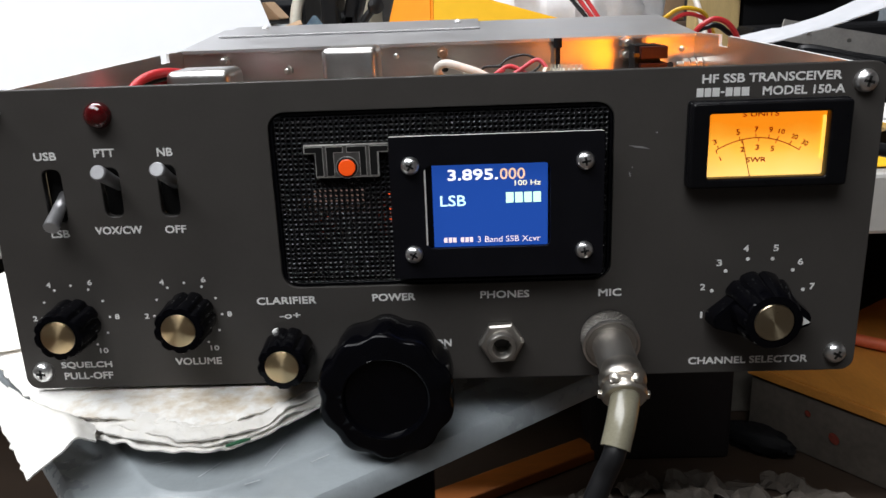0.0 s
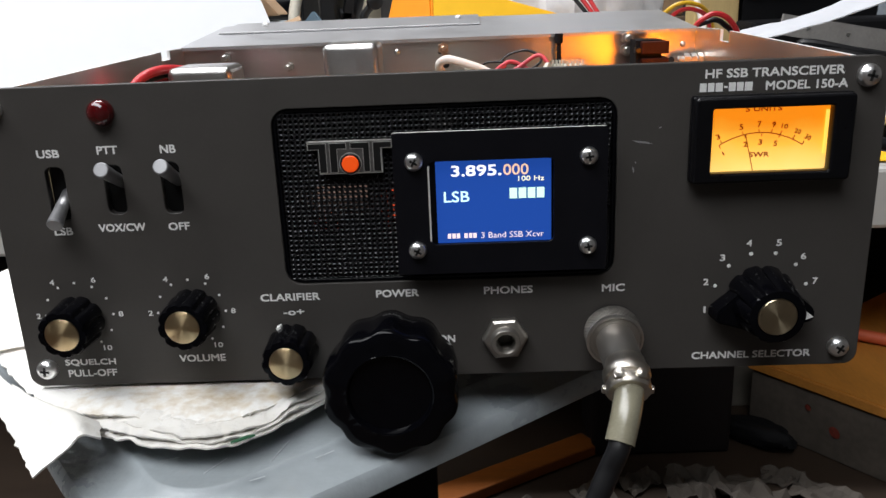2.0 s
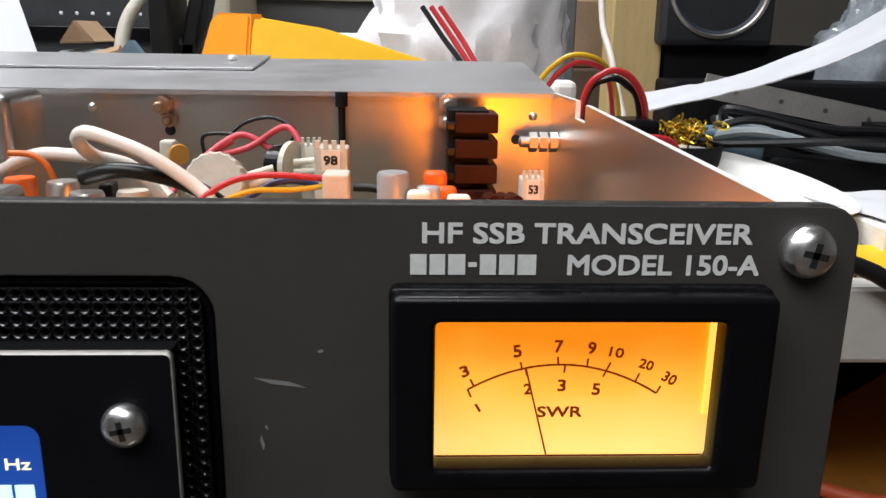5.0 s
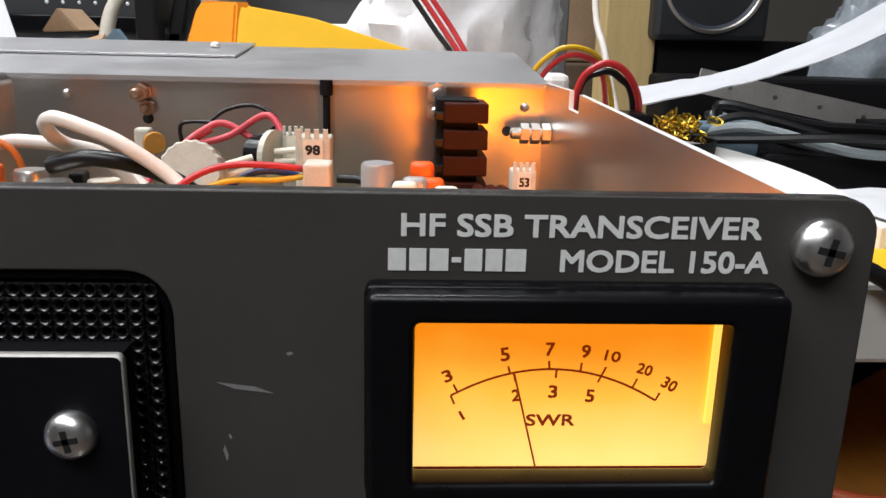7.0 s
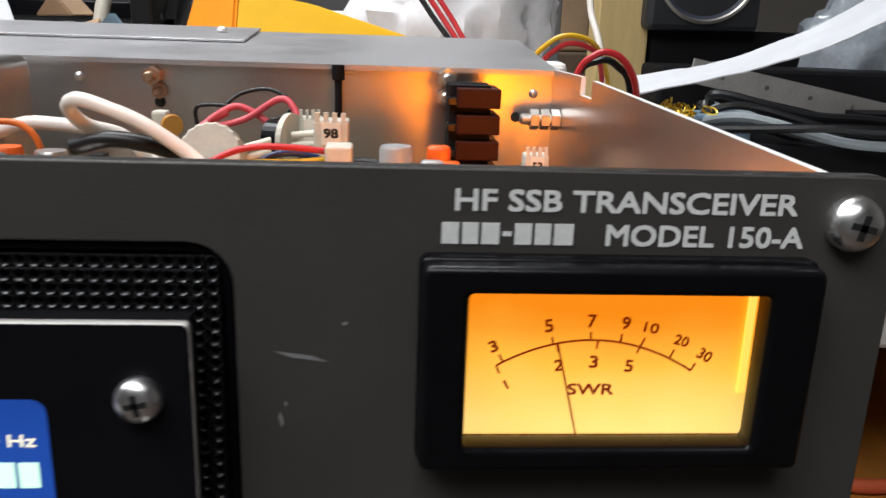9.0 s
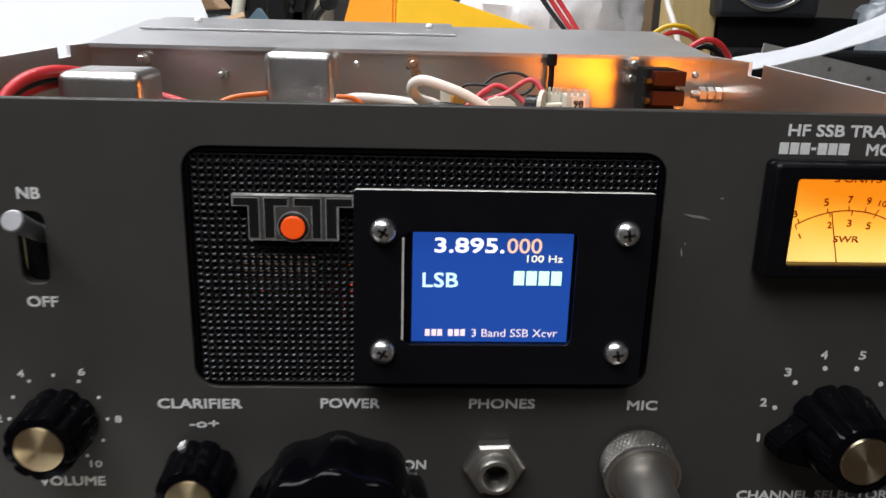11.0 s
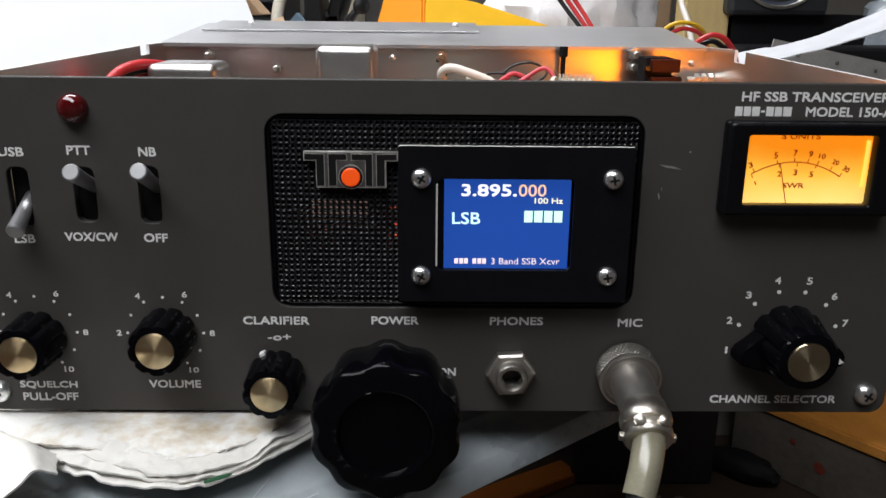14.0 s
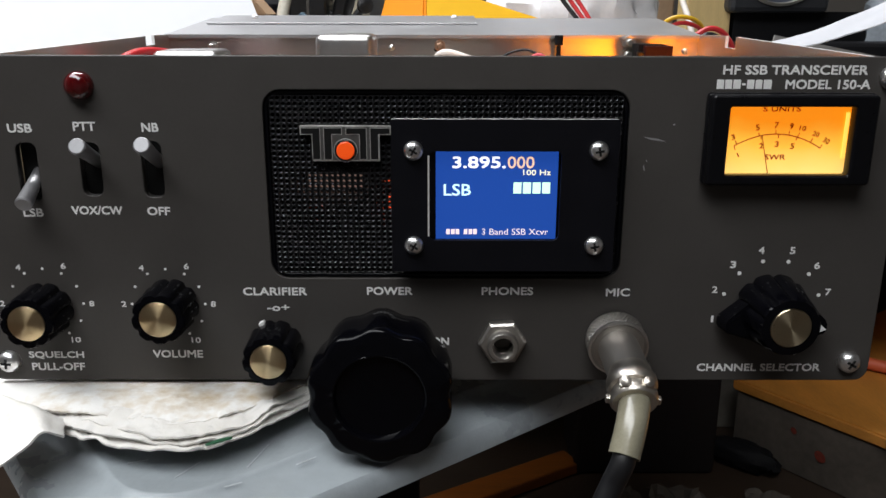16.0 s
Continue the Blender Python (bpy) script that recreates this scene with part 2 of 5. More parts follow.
wall("floor", RX0, RX1, RY0, RY1, -0.1, 0.0, FLOORING, "worn brown vinyl workshop floor", "floor")
wall("ceiling", RX0, RX1, RY0, RY1, CEIL, CEIL + 0.1, CEILING, "unseen workshop ceiling, darkened to cut its bounce", "ceiling")
wall("wall_north", RX0 - 0.1, RX1 + 0.1, RY1, RY1 + 0.1, -0.1, CEIL + 0.1, PLASTER_SHADED, "workshop wall behind the bench, darkened for a dim background")
wall("wall_south", RX0 - 0.1, RX1 + 0.1, RY0 - 0.1, RY0, -0.1, CEIL + 0.1, PLASTER, "dim beige workshop wall")
wall("wall_west", RX0 - 0.1, RX0, RY0, RY1, -0.1, CEIL + 0.1, PLASTER, "dim beige workshop side wall")
wall("wall_east", RX1, RX1 + 0.1, RY0, RY1, -0.1, CEIL + 0.1, PLASTER, "dim beige workshop side wall")

# ---- the transceiver ----
radio = thing("transceiver", (0, 0.09, 0.901), "open grey metal radio transceiver with lit blue display and amber meter", "radio")
PX, PZ0, PZ1 = 0.1442, 0.9014, 1.0056
GR = (-0.0499, 0.0602, 0.9368, 0.9958)
slots = [(-0.1224, 0.9615, 0.9797), (-0.1033, 0.9634, 0.9798), (-0.0845, 0.9630, 0.9802)]
holes = [rrect(GR[0], GR[1], GR[2], GR[3], 0.0055), rrect(0.0869, 0.1292, 0.9684, 0.9919, 0.0008, 2)]
holes += [rrect(x - 0.0031, x + 0.0031, a, b, 0.0022, 4) for x, a, b in slots]
panel = part("front_panel", plate_mesh([rrect(-PX, PX, PZ0, PZ1, 0.0045)] + holes, 0.0, 0.003, 0.0003), PANEL, radio,
             "dark grey painted front panel with white lettering")
panel.data.materials.append(PANEL_EDGE)
for f in panel.data.polygons:
    f.material_index = 1 if abs(f.normal.y) < 0.5 else 0


def lettering(s, x0, x1, zc, h=0.0027, m=PRINT, y=0.0, parent=panel, **kw):
    return part("lettering", text_mesh(s, x0, x1, zc, h, y, **kw), m, parent)


lettering("USB", -0.1270, -0.1196, 0.9842)
lettering("PTT", -0.1072, -0.1004, 0.9848)
lettering("NB", -0.0866, -0.0815, 0.9845)
lettering("LSB", -0.1258, -0.1196, 0.9581)
lettering("VOX/CW", -0.1108, -0.0950, 0.9588)
lettering("OFF", -0.0874, -0.0803, 0.9586)
lettering("SQUELCH", -0.1308, -0.1128, 0.9102)
lettering("PULL-OFF", -0.1303, -0.1130, 0.9062)
lettering("VOLUME", -0.0903, -0.0740, 0.9107)
lettering("CLARIFIER", -0.0595, -0.0391, 0.9323)
lettering("-o+", -0.0522, -0.0450, 0.9267, 0.0021)
lettering("POWER", -0.0200, -0.0054, 0.9325)
lettering("ON", 0.0005, 0.0063, 0.9152)
lettering("PHONES", 0.0166, 0.0331, 0.9325)
lettering("MIC", 0.0563, 0.0640, 0.9321)
lettering("CHANNEL SELECTOR", 0.0877, 0.1283, 0.9061)
lettering("HF SSB TRANSCEIVER", 0.0870, 0.1300, 1.0018, 0.0028)
lettering("MODEL 150-A", 0.1059, 0.1313, 0.9976, 0.0028)
for x0, w, h in ((0.0855, 0.0021, 0.0027), (0.0880, 0.0020, 0.0027), (0.0904, 0.0022, 0.0027), (0.0930, 0.0011, 0.0006), (0.0945, 0.0021, 0.0027), (0.0970, 0.0020, 0.0027), (0.0994, 0.0024, 0.0027)):
    part("maker_mark", box_bm(x0, x0 + w, -0.00012, 0.0002, 0.9976 - h / 2, 0.9976 + h / 2), PRINT, panel)


def dot(x, z, r=0.0006):
    part("scale_dot", lathe([(r, -0.0002), (r, 0.00012)], (x, 0, z), seg=10), PRINT, panel)


for cx, cz in ((-0.1225, 0.9281), (-0.0836, 0.9280)):
    for k in range(9):
        a = radians(180 - 30 * k)
        dot(cx + 0.0117 * math.cos(a), cz + 0.0117 * math.sin(a), 0.00045)
    for s, a in (("2", 180), ("4", 122), ("6", 62), ("8", 0), ("10", -58)):
        ra = 0.0143 if s != "10" else 0.0147
        x, z = cx + ra * math.cos(radians(a)), cz + ra * math.sin(radians(a))
        w = 0.0008 if len(s) == 1 else 0.0015
        lettering(s, x - w, x + w, z, 0.0019)
CHX, CHZ = 0.1088, 0.9271
for k in range(7):
    a = radians(194 - 29.9 * k)
    dx, dz = 0.0157 * math.cos(a), 0.0157 * math.sin(a)
    dot(0.1093 + dx, 0.9273 + dz, 0.00065)
    far = 1.205 if 0 < k < 6 else 1.19
    nx, nz = 0.1093 + dx * far, 0.9273 + dz * far + (0.0006 if 0 < k < 6 else 0.0003)
    hw = 0.0004 if k == 0 else 0.0009
    lettering(str(k + 1), nx - hw, nx + hw, nz, 0.0023)

# scratches in the paint
SCRATCH = mat("bare_scratch", (0.30, 0.30, 0.30), 0.5, 0.3, 0.3, 600)
for x0, x1, z0, z1, w in ((0.0648, 0.0718, 0.9819, 0.9804, 0.0004), (0.0733, 0.0742, 0.9857, 0.9856, 0.0003), (0.0655, 0.0657, 0.9735, 0.9712, 0.0003), (0.0662, 0.0663, 0.9750, 0.9742, 0.0002)):
    bm = bmesh.new()
    n = Vector((z1 - z0, 0, -(x1 - x0))).normalized() * w
    pts = [Vector((x0, -0.00006, z0)), Vector(((x0 * 2 + x1) / 3, -0.00006, (z0 * 2 + z1) / 3)) + n, Vector((x1, -0.00006, z1)), Vector(((x0 + 2 * x1) / 3, -0.00006, (z0 + 2 * z1) / 3)) - n]
    bm.faces.new([bm.verts.new(p) for p in pts])
    part("scratch", bm, SCRATCH, panel)


def screw(x, z, y, r, parent, h=0.0022, spin=20, m=SCREW_HEAD, axis=(0, -1, 0)):
    """Pan head with a cross recess."""
    prof = [(r, 0), (r, h * 0.25), (r * 0.93, h * 0.55), (r * 0.75, h * 0.82), (r * 0.45, h * 0.97), (r * 0.06, h)]
    ob = part("screw", lathe(prof, (x, y, z), axis, 24), m, parent, smooth=True)
    for a in (0, 90):
        bm = box_bm(-r * 0.46, r * 0.46, -h * 1.02, -h * 0.7, -r * 0.12, r * 0.12)
        turned(bm, pose(x, y, z, 0, a + spin, 0))
        part("cross_recess", bm, DARK_SLOT, ob)
    return ob


for x, z, sp in ((0.1372, 0.9997, 12), (0.1372, 0.9082, 30), (-0.1372, 0.9082, 5), (-0.1388, 0.9990, 40)):
    screw(x, z, 0, 0.0036, radio, 0.003, sp)

# indicator lamp
lens_prof = [(0.0043, 0), (0.0043, 0.0008), (0.0040, 0.0020), (0.0032, 0.0031), (0.0019, 0.0038), (0.0002, 0.0040)]
part("indicator_lens", lathe(lens_prof, (-0.1037, 0, 0.9969), seg=28), LED_RED, radio, "dark red unlit indicator lens", smooth=True)

# toggle levers
LEVER = mat("satin_nickel_lever", (0.36, 0.36, 0.37), 0.5, 0.85, 0.1, 300)
SWITCH_BODY = mat("black_switch_well", (0.004, 0.004, 0.004), 0.7, 0, 0.2, 200)
for k, (x, a, b) in enumerate(slots):
    sw = part("toggle_switch", box_bm(x - 0.005, x + 0.005, 0.006, 0.016, a - 0.003, b + 0.003, 0.001), SWITCH_BODY, radio)
    zm = (a + b) / 2
    tip = Vector((x + 0.0011, -0.0105, b + 0.0007)) if k else Vector((x + 0.0018, -0.0095, a + 0.0012))
    root = Vector((x, 0.008, zm + (0.0005 if k else -0.0005)))
    ax = (tip - root).normalized()
    n = (tip - root).length
    part("lever", lathe([(0.0019, 0), (0.0021, n * 0.5), (0.0025, n - 0.0004), (0.0021, n)], root, ax, 20), LEVER, sw, smooth=True)


# ---- knobs ----
def flute(n, depth, p=4):
    return lambda th, r, d: 1 - depth * (0.5 + 0.5 * math.cos(n * th)) ** p


def small_knob(x, z, name, pointer=None, r=0.0086, front=0.0146, cap=0.0056):
    prof = [(r * 1.02, 0.0012), (r * 1.04, 0.002), (r * 0.99, front * 0.6), (r * 0.97, front - 0.0008), (r * 0.92, front), (cap + 0.0004, front + 0.0002), (cap + 0.0001, front - 0.0004), (0.0005, front - 0.0004)]
    fl = flute(9, 0.10)
    ob = part(name, lathe(prof, (x, 0, z), seg=108, wave=lambda th, rr, d: fl(th, rr, d) if rr > cap + 0.001 else 1), BLACK_GLOSS, radio, "fluted black knob with a spun brass cap", smooth=True)
    cp = part("cap", lathe([(cap, front - 0.0005), (cap, front + 0.0001), (cap * 0.95, front + 0.0003), (0.0004, front + 0.0003)], (x, 0, z), seg=48), GOLD, ob, "spun brass cap", smooth=True)
    centred(cp, (x, 0, z))
    if pointer is not None:
        a = radians(pointer)
        bm = box_bm(-0.0008, 0.0008, -0.0045, -0.002, r * 0.96, r * 1.12)
        turned(bm, pose(x, 0, z, 0, math.degrees(a), 0))
        part("pointer_mark", bm, PRINT, ob)
    part("shaft", lathe([(0.003, -0.004), (0.003, 0.0015)], (x, 0, z), seg=16), NICKEL_DULL, ob)
    return ob


small_knob(-0.1223, 0.9268, "squelch_knob")
small_knob(-0.0823, 0.9282, "volume_knob")
small_knob(-0.0496, 0.9143, "clarifier_knob", pointer=-24)

# tuning knob, scalloped bakelite
TKX, TKZ = -0.0145, 0.9086
scallop = lambda th, r, d: 1 - (0.060 if d > 0.006 else 0.02) * (0.5 - 0.5 * math.cos(10 * th)) ** 1.3 if r > 0.0145 else 1
prof = [(0.012, 0.004), (0.0190, 0.0055), (0.0215, 0.009), (0.0223, 0.016), (0.0222, 0.0250), (0.0220, 0.0265), (0.0215, 0.0274), (0.0207, 0.0279), (0.0180, 0.0281), (0.0150, 0.0283), (0.0140, 0.0285), (0.0135, 0.0282), (0.0132, 0.0270), (0.0129, 0.0264), (0.0085, 0.0262), (0.0005, 0.0261)]
tk = part("tuning_knob", lathe(prof, (TKX, 0, TKZ), seg=160, wave=scallop), BLACK_GLOSS, radio, "large glossy black scalloped tuning knob", smooth=True)
part("shaft", lathe([(0.003, -0.004), (0.003, 0.005)], (TKX, 0, TKZ), seg=16), NICKEL_DULL, tk)

# channel selector: fluted knob with winged skirt
ck = part("channel_knob", lathe([(0.0116, 0.001), (0.0119, 0.002), (0.0106, 0.009), (0.0093, 0.0172), (0.0087, 0.0180), (0.0065, 0.0182), (0.0064, 0.0176), (0.0005, 0.0176)], (CHX, 0, CHZ), seg=120, wave=lambda th, r, d: 1 - (0.09 * (0.5 + 0.5 * math.cos(10 * th)) ** 5 if r > 0.0090 else 0)), BLACK_GLOSS, radio, "black pointer knob with a spun metal cap", smooth=True)
CAP2 = mat("spun_steel_cap", (0.52, 0.44, 0.30), 0.3, 1.0, 0.06, 300)
nt = CAP2.node_tree
tan = nt.nodes.new("ShaderNodeTangent")
tan.direction_type, tan.axis = "RADIAL", "Y"
nt.links.new(tan.outputs["Tangent"], nt.nodes["Principled BSDF"].inputs["Tangent"])
nt.nodes["Principled BSDF"].inputs["Anisotropic"].default_value = 0.9
nt.nodes["Principled BSDF"].inputs["Anisotropic Rotation"].default_value = 0.25
cp = part("cap", lathe([(0.0062, 0.0174), (0.0062, 0.0181), (0.0059, 0.0184), (0.0004, 0.0184)], (CHX, 0, CHZ), seg=48), CAP2, ck, "spun metal cap", smooth=True)
centred(cp, (CHX, 0, CHZ))
for sgn in (-1, 1):
    vs = []
    for y, k in ((-0.0012, 1.0), (-0.0085, 0.93)):
        for dx, dz in ((0.0065, -0.0062), (0.0170 * k, -0.0034), (0.0170 * k, 0.0002), (0.0075, 0.0080)):
            vs.append((CHX + sgn * dx, y, CHZ - 0.0022 + dz))
    fs = [(0, 1, 2, 3), (7, 6, 5, 4)] + [(i, (i + 1) % 4, 4 + (i + 1) % 4, 4 + i) for i in range(4)]
    bm = bmesh.new()
    bv = [bm.verts.new(v) for v in vs]
    for f in fs:
        bm.faces.new([bv[i] for i in f])
    bmesh.ops.recalc_face_normals(bm, faces=bm.faces)
    bmesh.ops.bevel(bm, geom=bm.edges[:], offset=0.0006, segments=2, affect="EDGES")
    part("wing", bm, BLACK_GLOSS, ck)
bm = bmesh.new()
bm.faces.new([bm.verts.new(p) for p in ((CHX + 0.0128, -0.0092, CHZ - 0.0050), (CHX + 0.0152, -0.0092, CHZ - 0.0040), (CHX + 0.0130, -0.0092, CHZ - 0.0022))])
r = bmesh.ops.extrude_face_region(bm, geom=bm.faces[:])
bmesh.ops.translate(bm, verts=[v for v in r["geom"] if isinstance(v, bmesh.types.BMVert)], vec=(0, 0.0008, 0))
part("pointer_mark", bm, PRINT, ck)

# headphone socket
JX, JZ = 0.0234, 0.9157
jack = part("headphone_socket", lathe([(0.0078, 0.0002), (0.0078, 0.0030), (0.0070, 0.0036), (0.0052, 0.0037), (0.0034, 0.0037), (0.0034, -0.006)], (JX, 0, JZ), seg=6, up=(1, 0, 0.05), close=False), NICKEL_DULL, radio, "nickel hexagonal headphone socket nut")
part("bush", lathe([(0.0050, 0.003), (0.0050, 0.0066), (0.0046, 0.0072), (0.0036, 0.0072), (0.0032, 0.0066), (0.0032, -0.008), (0.0002, -0.008)], (JX, 0, JZ), seg=32, close=False), NICKEL_DULL, jack, smooth=True)
part("washer", lathe([(0.0066, 0.0), (0.0066, 0.0002), (0.004, 0.0002)], (JX, 0, JZ), seg=32, close=False), NICKEL_DULL, jack)

# ---- speaker grille with real openings ----
GX0, GX1, GZ0, GZ1 = GR
NX, NZ = 63, 35
px, pz = (GX1 - GX0) / NX, (GZ1 - GZ0) / NZ
vs, fs = [], []
for i in range(NX):
    for j in range(NZ):
        x0, z0 = GX0 + i * px, GZ0 + j * pz
        edge = min(i, NX - 1 - i, j, NZ - 1 - j)
        y0 = 0.0020 if edge < 1 else (0.0007 if edge < 2 else 0.0002)
        b = len(vs)
        cx, cz = x0 + px / 2, z0 + pz / 2
        for q in range(8):
            sx, sz = ((1, 0), (1, 1), (0, 1), (-1, 1), (-1, 0), (-1, -1), (0, -1), (1, -1))[q]
            vs.append((cx + sx * px / 2, y0 + 0.0002, cz + sz * pz / 2))
        for yy, rr in ((y0 - 0.0002, 0.47), (y0 - 0.00012, 0.425), (y0 - 0.00004, 0.38), (y0 + 0.0002, 0.30), (y0 + 0.0020, 0.28)):
            for q in range(8):
                a = q * math.pi / 4
                vs.append((cx + rr * px * math.cos(a), yy, cz + rr * pz * math.sin(a)))
        for k in range(5):
            for c in range(8):
                c2 = (c + 1) % 8
                fs.append((b + 8 * k + c, b + 8 * k + c2, b + 8 * k + 8 + c2, b + 8 * k + 8 + c))
grille = part("speaker_grille", mesh_from("speaker_grille", vs, fs, True), GRILLE, radio, "black moulded speaker grille of small openings")
# raised rim of the grille
rim = plate_mesh([rrect(GX0 + 0.0001, GX1 - 0.0001, GZ0 + 0.0001, GZ1 - 0.0001, 0.0054), rrect(GX0 + 0.0014, GX1 - 0.0014, GZ0 + 0.0014, GZ1 - 0.0014, 0.0044)], 0.0008, 0.004, 0.0004)
part("rim", rim, BLACK_GLOSS, grille)
part("backing", box_bm(GX0 - 0.002, GX1 + 0.002, 0.014, 0.016, GZ0 - 0.002, GZ1 + 0.002), BLACK_MATT, grille)
# Added unseen walls that keep the meter lamp's light out of the grille.
for a, b, c, d in ((GX0 - 0.002, GX0 - 0.0005, GZ0 - 0.002, GZ1 + 0.002), (GX1 + 0.0005, GX1 + 0.002, GZ0 - 0.002, GZ1 + 0.002), (GX0, GX1, GZ1 + 0.0005, GZ1 + 0.002), (GX0, GX1, GZ0 - 0.002, GZ0 - 0.0005)):
    part("light_stop", box_bm(a, b, 0.0031, 0.014, c, d), BLACK_MATT, grille)
PILOT = glow("glowing_pilot", (1.0, 0.10, 0.03), 0.9)
for x, z, r in ((-0.0128, 0.9610, 0.0010), (-0.0134, 0.9668, 0.0008), (-0.0128, 0.9585, 0.0007), (-0.0341, 0.9590, 0.0006)):
    part("pilot_bulb", lathe([(r * 0.3, 0), (r, r * 0.5), (r, r), (r * 0.3, r * 1.6)], (x, 0.0075, z), seg=12), PILOT, grille, "small glowing red pilot bulb behind the grille")
# Added strip glows in place of the light inside, seen through the holes.
part("glow_strip", box_bm(-0.0386, -0.0205, 0.0075, 0.0080, 0.9640, 0.9686), glow("inner_light_glow", (1.0, 0.62, 0.48), 0.16), grille, "added glowing strip for the light seen through the grille")

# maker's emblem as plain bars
EMB = mat("emblem_black", (0.008, 0.008, 0.008), 0.35, 0, 0.1, 200)
EMB_EDGE = mat("emblem_worn_silver", (0.72, 0.70, 0.67), 0.4, 0.7, 0.4, 500)


def tee(g):
    """Wide top bar over a square body, grown by g."""
    return [(-0.0114 + g, 0.9853 + g), (-0.0387 - g, 0.9853 + g), (-0.0387 - g, 0.9827 - g), (-0.0351 - g, 0.9827 - g),
            (-0.0351 - g, 0.9747 - g), (-0.0149 + g, 0.9747 - g), (-0.0149 + g, 0.9826 - g), (-0.0114 + g, 0.9826 - g)]


def inlay(x0, x1, w, g):
    """Black letter stroke: a bar from x0 to x1 with a leg of width w hanging at x1, shrunk by g."""
    d = 1 if x1 > x0 else -1
    pts = [(x0 + g * d, 0.9846 - g), (x1 - g * d, 0.9846 - g), (x1 - g * d, 0.9753 + g), (x1 - w * d + g * d, 0.9753 + g), (x1 - w * d + g * d, 0.9829 + g), (x0 + g * d, 0.9829 + g)]
    return pts if d < 0 else pts[::-1]


EMB_BODY = mat("emblem_dull_silver", (0.17, 0.165, 0.16), 0.45, 0.8, 0.4, 500)
emb = part("emblem", plate_mesh([tee(0.0)], -0.0019, 0.0), EMB_EDGE, radio, "worn silver edged black emblem with orange dot")
part("emblem_face", plate_mesh([tee(-0.00028)], -0.0020, -0.0015), EMB_BODY, emb)
for x0, x1, w in ((-0.0384, -0.0328, 0.0022), (-0.0263, -0.0315, 0.0022), (-0.0248, -0.0189, 0.0019), (-0.0118, -0.0176, 0.0023)):
    part("emblem_stroke", plate_mesh([inlay(x0, x1, w, -0.00018)], -0.00205, -0.0015), EMB_EDGE, emb)
    part("emblem_stroke", plate_mesh([inlay(x0, x1, w, 0.0)], -0.0021, -0.0015), EMB, emb)
part("emblem_rim", lathe([(0.0036, 0), (0.0036, 0.00225), (0.003, 0.0023)], (-0.0251, 0, 0.9780), seg=28), EMB_EDGE, emb)
part("emblem_ring", lathe([(0.0034, 0), (0.0034, 0.0024), (0.003, 0.0026)], (-0.0251, 0, 0.9780), seg=28), EMB, emb)
# The dot is treated as a lit pilot, so its material emits.
part("emblem_dot", lathe([(0.0027, 0.002), (0.0027, 0.0030), (0.0024, 0.0032), (0.0002, 0.0032)], (-0.0251, 0, 0.9780), seg=28), ORANGE_DOT, emb, "glowing orange dot")

# ---- display ----
BX0, BX1, BZ0, BZ1 = -0.0112, 0.0562, 0.9414, 0.9880
WX0, WX1, WZ0, WZ1 = -0.0002, 0.0394, 0.9512, 0.9786
dm = plate_mesh([rrect(BX0, BX1, BZ0, BZ1, 0.0008, 3), rrect(WX0, WX1, WZ0, WZ1, 0.0018, 4)], -0.0070, -0.0054)
dm.materials.append(BEZEL)
dm.materials.append(BEZEL_EDGE)
for p in dm.polygons:
    outer = abs(p.center.x - 0.0225) > 0.030 or abs(p.center.z - 0.9647) > 0.020
    p.material_index = 1 if abs(p.normal.y) < 0.7 and (outer or p.center.x < WX0 + 0.0002) else 0
display = part("display_bezel", dm, BEZEL, radio, "black display plate with pale cut edges")
part("display_housing", box_bm(BX0 + 0.001, BX1 - 0.001, -0.0032, 0.001, BZ0 + 0.001, BZ1 - 0.001), BLACK_MATT, display)
for x in (-0.0046, 0.0502):
    for z in (0.9497, 0.9788):
        screw(x, z, -0.0070, 0.0029, display, 0.0022, spin=35 + 900 * x)
SCREEN = glow("blue_backlit_screen", (0.009, 0.048, 0.26), 1.25)
part("screen", box_bm(0.0020, WX1 - 0.0006, -0.0042, -0.0034, WZ0 - 0.0002, WZ1 - 0.0006), SCREEN, display, "lit blue colour display")
part("window_edge", box_bm(WX0 - 0.0002, WX0 + 0.0003, -0.0072, -0.0062, WZ0 + 0.0014, WZ1 - 0.0014), BEZEL_EDGE, display)
part("screen_border", box_bm(WX0 - 0.001, WX1 + 0.001, -0.0039, -0.0033, WZ0 - 0.001, WZ1 + 0.001), BLACK, display)
W_WHITE, W_ORANGE, W_YELLOW = glow("screen_white", (0.95, 0.95, 1.0), 1.1), glow("screen_orange", (1.0, 0.62, 0.42), 1.0), glow("screen_cream", (1.0, 0.95, 0.7), 1.0)
W_CYAN, W_GREEN, W_PINK = glow("screen_cyan", (0.65, 0.95, 1.0), 1.1), glow("screen_green", (0.65, 1.0, 0.75), 1.1), glow("screen_pink", (1.0, 0.82, 0.85), 0.9)


def screen_text(s, x0, x1, zc, h, m, bold=0.02):
    if s:
        part("screen_text", text_mesh(s, x0, x1, zc, h, -0.0043, 0.00005, bold=bold), m, display)
    else:
        part("screen_bar", box_bm(x0, x1, -0.00438, -0.0042, zc - h / 2, zc + h / 2), m, display)


